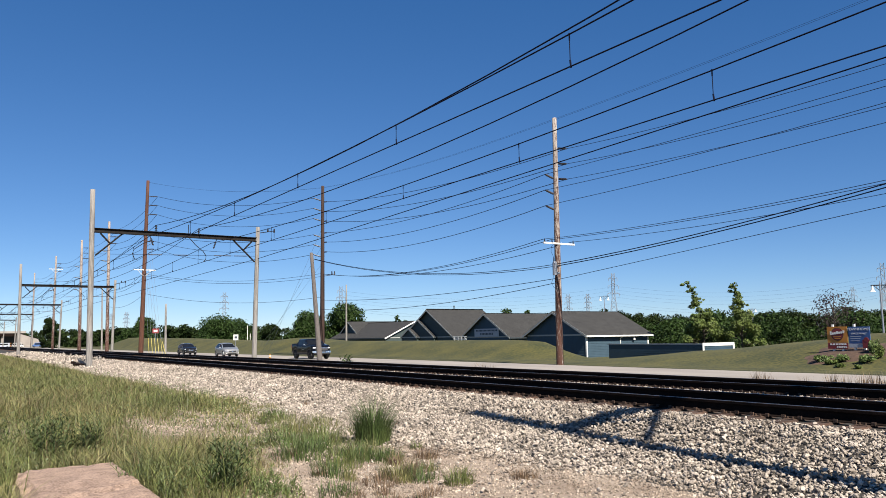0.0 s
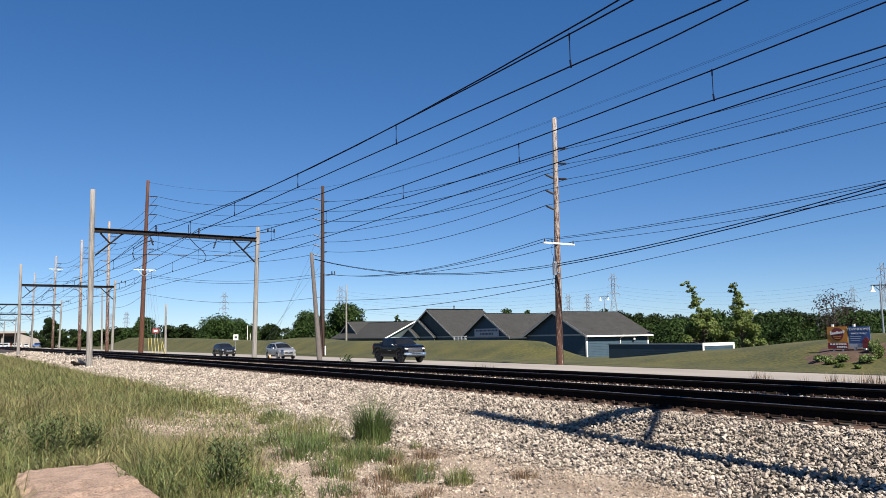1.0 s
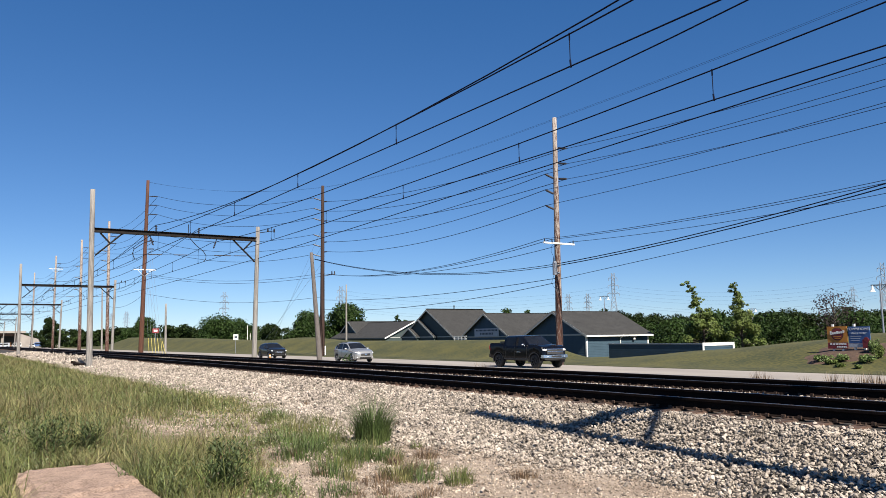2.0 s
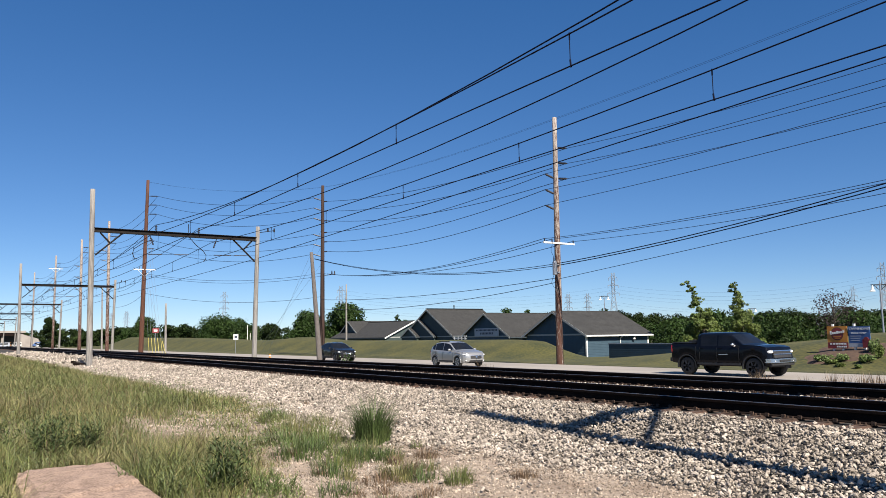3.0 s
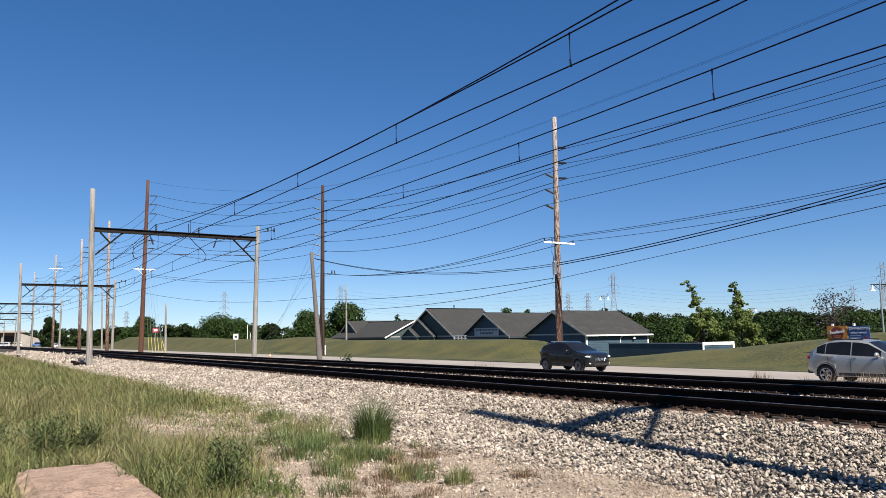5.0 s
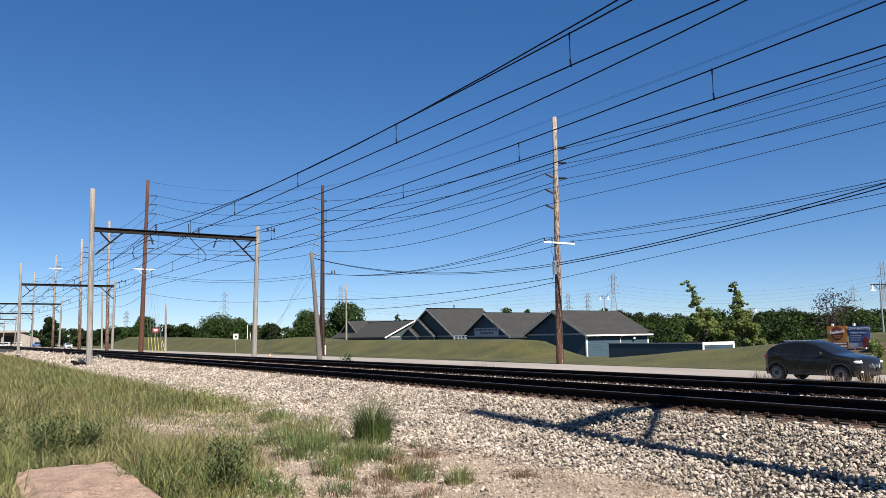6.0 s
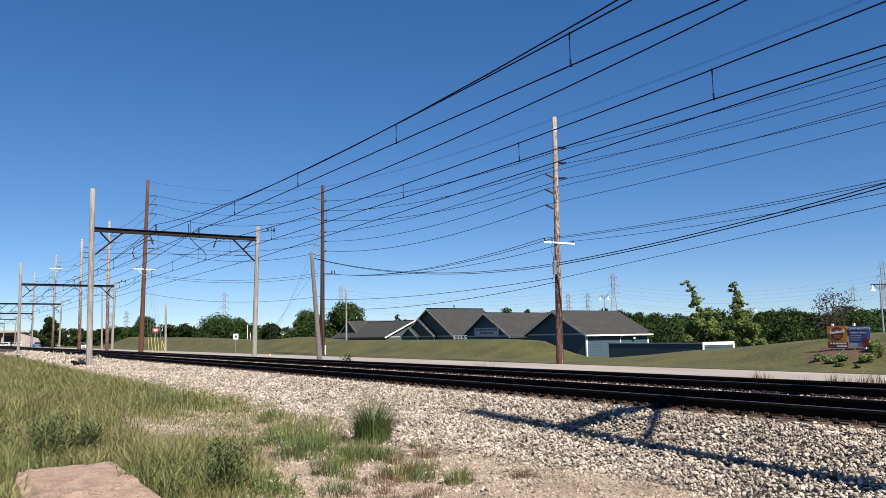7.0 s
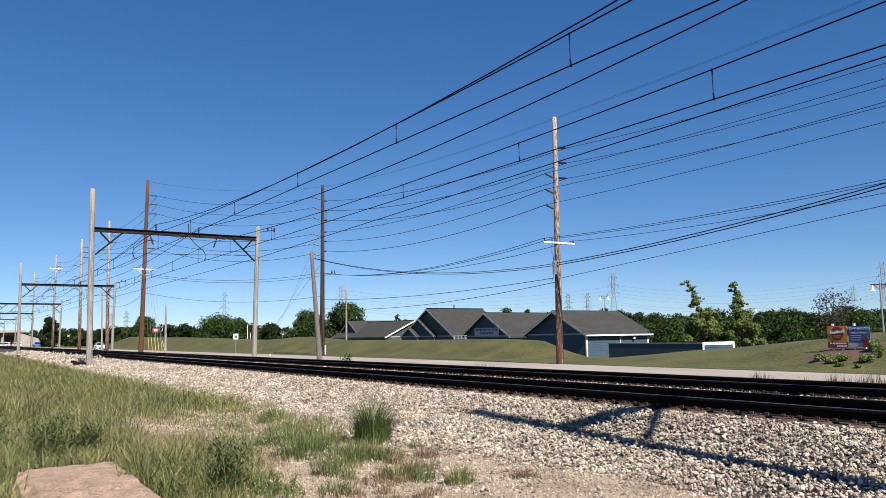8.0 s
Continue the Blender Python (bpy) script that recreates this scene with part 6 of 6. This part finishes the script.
build_sign(24.25, "orange and dark red roadside sign board on white posts", "orange")
build_sign(23.0, "blue roadside sign board with pale lettering on white posts", "blue")


def build_mulch():
    n = 40
    verts, faces = [(42.9, 23.6, float(ground_z(42.9, 23.6)) + 0.05)], []
    for k in range(n):
        a = 2 * math.pi * k / n
        r = 1 + 0.12 * math.sin(3 * a) + 0.08 * math.sin(7 * a + 1)
        for q in (0.5, 1.0):
            x, y = 42.9 + 2.2 * r * q * math.cos(a), 23.6 + 3.0 * r * q * math.sin(a)
            verts.append((x, y, float(ground_z(x, y)) + (0.08 if q < 1 else -0.06)))
    for k in range(n):
        a, b = 1 + 2 * k, 1 + 2 * ((k + 1) % n)
        faces += [(0, a, b), (a, a + 1, b + 1, b)]
    tagged(raw("mulch_bed", verts, faces, M_MULCH, smooth=True), "reddish bark mulch bed round the signs", "flower bed", kind="structure")


build_mulch()


def build_shrub(x, y, r, h, material, seed, label, n=700):
    rng = np.random.default_rng(seed)
    z = float(ground_z(x, y))
    s = thing("shrub", pose(x, y, z), label, "shrub", "shrubs on the mound")
    bl = [(rng.normal() * r * 0.4, rng.normal() * r * 0.4, h * rng.uniform(0.25, 0.7), r * 0.55, r * 0.55, h * 0.32) for k in range(7)]
    v, f = leaf_cloud(rng, bl, n, 0.055)
    raw("foliage", v.tolist(), f.tolist(), material, s)
    bm = bmesh.new()
    for b in bl:
        rod(bm, (0, 0, -0.05), b[:3], 0.015, 0.006, 5)
    part("stem", bm, M_BARK, s)


for k, (x, y, r, h, m) in enumerate(((41.5, 24.28, 0.36, 0.4, M_LEAF_BRIGHT), (41.5, 23.12, 0.38, 0.45, M_LEAF_BRIGHT), (41.3, 21.85, 0.4, 0.45, M_LEAF_BRIGHT), (41.0, 23.58, 0.28, 0.26, M_LEAF_YOUNG),
                                     (40.4, 22.75, 0.24, 0.24, M_LEAF_YOUNG), (40.2, 21.65, 0.24, 0.22, M_LEAF_YOUNG), (42.8, 22.17, 0.28, 0.8, M_LEAF_BRIGHT), (42.0, 21.47, 0.3, 0.8, M_LEAF_YOUNG), (41.8, 24.86, 0.2, 0.2, M_LEAF_YOUNG))):
    build_shrub(x, y, r, h, m, 140 + k, "low green shrub in the mulch bed")


def build_lamp(x, y, z, h, big=1.0):
    l = thing("street_lamp", pose(x, y, z), "grey post lamp with white bell shades on a crossbar", "street lamp", "bell lamps")
    b = bmesh.new()
    rod(b, (0, 0, -0.2), (0, 0, h), 0.07, 0.05, 12)
    rod(b, (0, 0, h), (0, 0, h + 0.25), 0.04, 0.01, 8)
    part("post", b, M_GREYMETAL, l)
    for a in (0, math.pi):
        m = Matrix.Rotation(a - 0.7, 4, "Z")
        b = bmesh.new()
        rod(b, m @ Vector((0, 0, h - 0.05)), m @ Vector((0.6 * big, 0, h - 0.05)), 0.035, n=8)
        rod(b, m @ Vector((0, 0, h - 0.45)), m @ Vector((0.4, 0, h - 0.08)), 0.02, n=6)
        arm = part("arm", b, M_STEEL, l)
        b = bmesh.new()
        c = m @ Vector((0.5 * big, 0, 0))
        for z0, z1, r0, r1 in ((h - 0.08, h - 0.18 * big, 0.03, 0.05 * big), (h - 0.18 * big, h - 0.4 * big, 0.05 * big, 0.12 * big), (h - 0.4 * big, h - 0.5 * big, 0.12 * big, 0.2 * big)):
            rod(b, (c.x, c.y, z0), (c.x, c.y, z1), r0, r1, 14)
        part("shade", b, M_WHITEPAINT, arm, "white bell shade")


build_lamp(53.6, 27.0, 0.4, 4.7)
build_lamp(78.0, 77.3, -0.6, 7.9, 1.1)
build_lamp(100.0, 69.0, -0.6, 6.0)


def build_road_sign(x, y, z, h, w, hh, face, label):
    s = thing("road_sign", pose(x, y, z), label, "road sign", "road signs")
    b = bmesh.new()
    rod(b, (0, 0, -0.3), (0, 0, h), 0.04, n=8)
    part("post", b, M_GREYMETAL, s)
    b = bmesh.new()
    box(b, -w / 2, w / 2, -0.07, -0.045, h - hh, h, 0.005)
    p = part("plate", b, face, s)
    b = bmesh.new()
    box(b, -w * 0.3, w * 0.3, -0.078, -0.072, h - hh * 0.72, h - hh * 0.3)
    part("letter_bar", b, M_DARKINK if face is M_WHITEPAINT else M_WHITEPAINT, p)


build_road_sign(37.5, 115.4, 0.2, 2.6, 0.75, 0.85, M_WHITEPAINT, "small white road sign on a thin post")
build_road_sign(28.5, 128.2, 0.0, 4.0, 0.95, 0.75, M_SIGNRED, "red and white road sign on a tall post")
for x, y in ((27.2, 73.0),):
    mk = thing("marker_post", pose(x, y, 0), "short orange marker post at the road edge", "marker post")
    b = bmesh.new()
    rod(b, (0, 0, -0.1), (0, 0, 0.5), 0.09, 0.08, 10)
    part("post", b, M_ORANGE, mk)
    b = bmesh.new()
    rod(b, (0, 0, 0.3), (0, 0, 0.4), 0.092, 0.09, 10)
    part("band", b, M_WHITEPAINT, mk)
for x, y, h, lab in ((83.5, 245.0, 7.2, "tall pale post beyond the berm"), (85.5, 248.0, 4.6, "short pale post beyond the berm")):
    mk = thing("pale_post", pose(x, y, -0.6), lab, "post", "pale posts")
    b = bmesh.new()
    rod(b, (0, 0, -0.3), (0, 0, h), 0.09, 0.08, 10)
    part("shaft", b, M_WHITEPAINT, mk)
mk = thing("marker_post", pose(39.5, 87.0, float(ground_z(39.5, 87.0))), "white marker post on the berm", "marker post")
b = bmesh.new()
rod(b, (0, 0, -0.2), (0, 0, 1.15), 0.11, n=10)
part("post", b, M_WHITEPAINT, mk)


def build_overpass():
    o = thing("road_overpass", pose(0, 430, 0), "low concrete road overpass with a dark underside far down the line", "bridge")
    # the dark shade wall is added to stand for shadow under the deck
    for name, dims, m, lab in (("deck", (-60, 33, 0, 12, 5.4, 6.9), M_RAILSIDE, "dark steel deck girder"), ("parapet", (-60, 34, -0.3, 0.1, 6.9, 7.9), M_ROAD, "pale concrete parapet"),
                               ("shade_wall", (-60, 32, 9, 11.5, 0, 5.4), M_GUTTER_AND_SHADE, "")):
        b = bmesh.new()
        box(b, *dims)
        part(name, b, m, o, lab)
    for x in (-18, 0, 14, 24):
        b = bmesh.new()
        rod(b, (x, 1.5, 0), (x, 1.5, 5.4), 0.6, n=12)
        part("pier", b, M_ROAD, o)
    b = bmesh.new()
    side = [(30, 0), (50, 0), (46, 1.6), (32, 6.3), (30, 6.3)]
    rings = [[b.verts.new((x, y, z)) for x, z in side] for y in (-2, 13)]
    for k in range(5):
        b.faces.new((rings[0][k], rings[0][(k + 1) % 5], rings[1][(k + 1) % 5], rings[1][k]))
    b.faces.new(rings[0][::-1])
    b.faces.new(rings[1])
    bmesh.ops.recalc_face_normals(b, faces=b.faces)
    part("abutment_slope", b, M_ROAD, o, "pale concrete abutment slope")


build_overpass()


def build_van(x, y, turn, label, m, size=1.0):
    v = thing("parked_van", pose(x, y, 0.0, 0, 0, turn), label, "van", "parked vans")
    b = bmesh.new()
    prof = [(-2.6, 0.45), (2.4, 0.45), (2.5, 1.0), (1.7, 1.25), (1.1, 2.1), (-2.5, 2.2), (-2.65, 1.0)]
    rings = [[b.verts.new((sx * wq, py, pz * size)) for py, pz in prof] for sx, wq in ((-1, 0.95), (1, 0.95))]
    for k in range(7):
        b.faces.new((rings[0][k], rings[0][(k + 1) % 7], rings[1][(k + 1) % 7], rings[1][k]))
    b.faces.new(rings[0])
    b.faces.new(rings[1][::-1])
    bmesh.ops.recalc_face_normals(b, faces=b.faces)
    bmesh.ops.bevel(b, geom=list(b.edges), offset=0.08, segments=2, affect="EDGES")
    part("body", b, m, v)
    for sx in (-1, 1):
        b = bmesh.new()
        box(b, sx * 0.96 - 0.01, sx * 0.96 + 0.01, -2.0, 1.2, 1.25 * size, 1.85 * size)
        part("window", b, M_GLASS, v)
        for wy in (-1.7, 1.6):
            b = bmesh.new()
            rod(b, (sx * 0.72, wy, 0.36), (sx * 0.97, wy, 0.36), 0.36, n=18)
            part("wheel", b, M_TYRE, v)
    b = bmesh.new()
    box(b, -0.75, 0.75, -2.67, -2.6, 1.3 * size, 1.9 * size)
    part("rear_window", b, M_GLASS, v)


for x, y, a, m, lab in ((22.5, 395, 80, M_SIGNGREY, "grey van standing far down the road"), (26.6, 380, 20, M_WHITEPAINT, "white van standing before the far overpass"),
                        (34.3, 372, 75, M_SIGNBLUE, "blue van standing before the far overpass"), (24.0, 412, 60, M_ORANGE, "orange van standing under the far overpass")):
    build_van(x, y, a, lab, m)


def build_railing():
    r = thing("porch_railing", pose(62.0, 88.7, 1.2), "short white porch railing between two houses", "railing")
    for z in (0.35, 0.72):
        b = bmesh.new()
        box(b, -0.05, 0.05, 0, 3.2, z, z + 0.12)
        part("rail", b, M_WHITEPAINT, r)
    for y in (0.3, 1.1, 2.0, 2.9):
        b = bmesh.new()
        box(b, -0.06, 0.06, y - 0.06, y + 0.06, -2.0, 0.84)
        part("post", b, M_WHITEPAINT, r)


build_railing()


def build_scrap(x, y, turn, tilt, size, label):
    """A discarded offcut of tie beside the track."""
    b = bmesh.new()
    box(b, -size / 2, size / 2, -0.12, 0.12, -0.09, 0.09, 0.015)
    o = part("tie_offcut", b, M_RAILSIDE)
    o.matrix_world = pose(x, y, float(ground_z(x, y)) + 0.14, tilt, 6, turn)
    tagged(o, label, "tie offcut", "tie offcuts")


build_scrap(7.6, 55.5, 20, 18, 0.8, "dark discarded tie offcut lying beside the gantry pole")
build_scrap(7.9, 60.5, 70, 5, 0.8, "dark discarded tie offcut lying on the ballast")
build_scrap(7.3, 95.0, 30, 8, 1.3, "dark discarded tie offcut lying on the ballast")


# ---- what moves ----
def motions():
    for car, spec, (a, b, c) in ((truck, TRUCK, (0.7, -18.7, 70.96)), (silver_car, SILVER, (0.584, -18.67, 92.66)), (slate_car, SLATE, (0.302, -17.68, 111.32)), (white_car, WHITE, (0.0, -27.0, 407.6))):
        times = [k / 30 for k in range(241)]
        path = [a * t * t + b * t + c for t in times]
        walk(car, [(t, pose(spec["x"], y, -0.045)) for t, y in list(zip(times, path))[::6]])
        for wheel in spec["wheels"]:
            at = wheel.location.copy()
            walk(wheel, [(t, pose(at.x, at.y, at.z, math.degrees((path[0] - y) / spec["tyre"]))) for t, y in zip(times, path)])


motions()
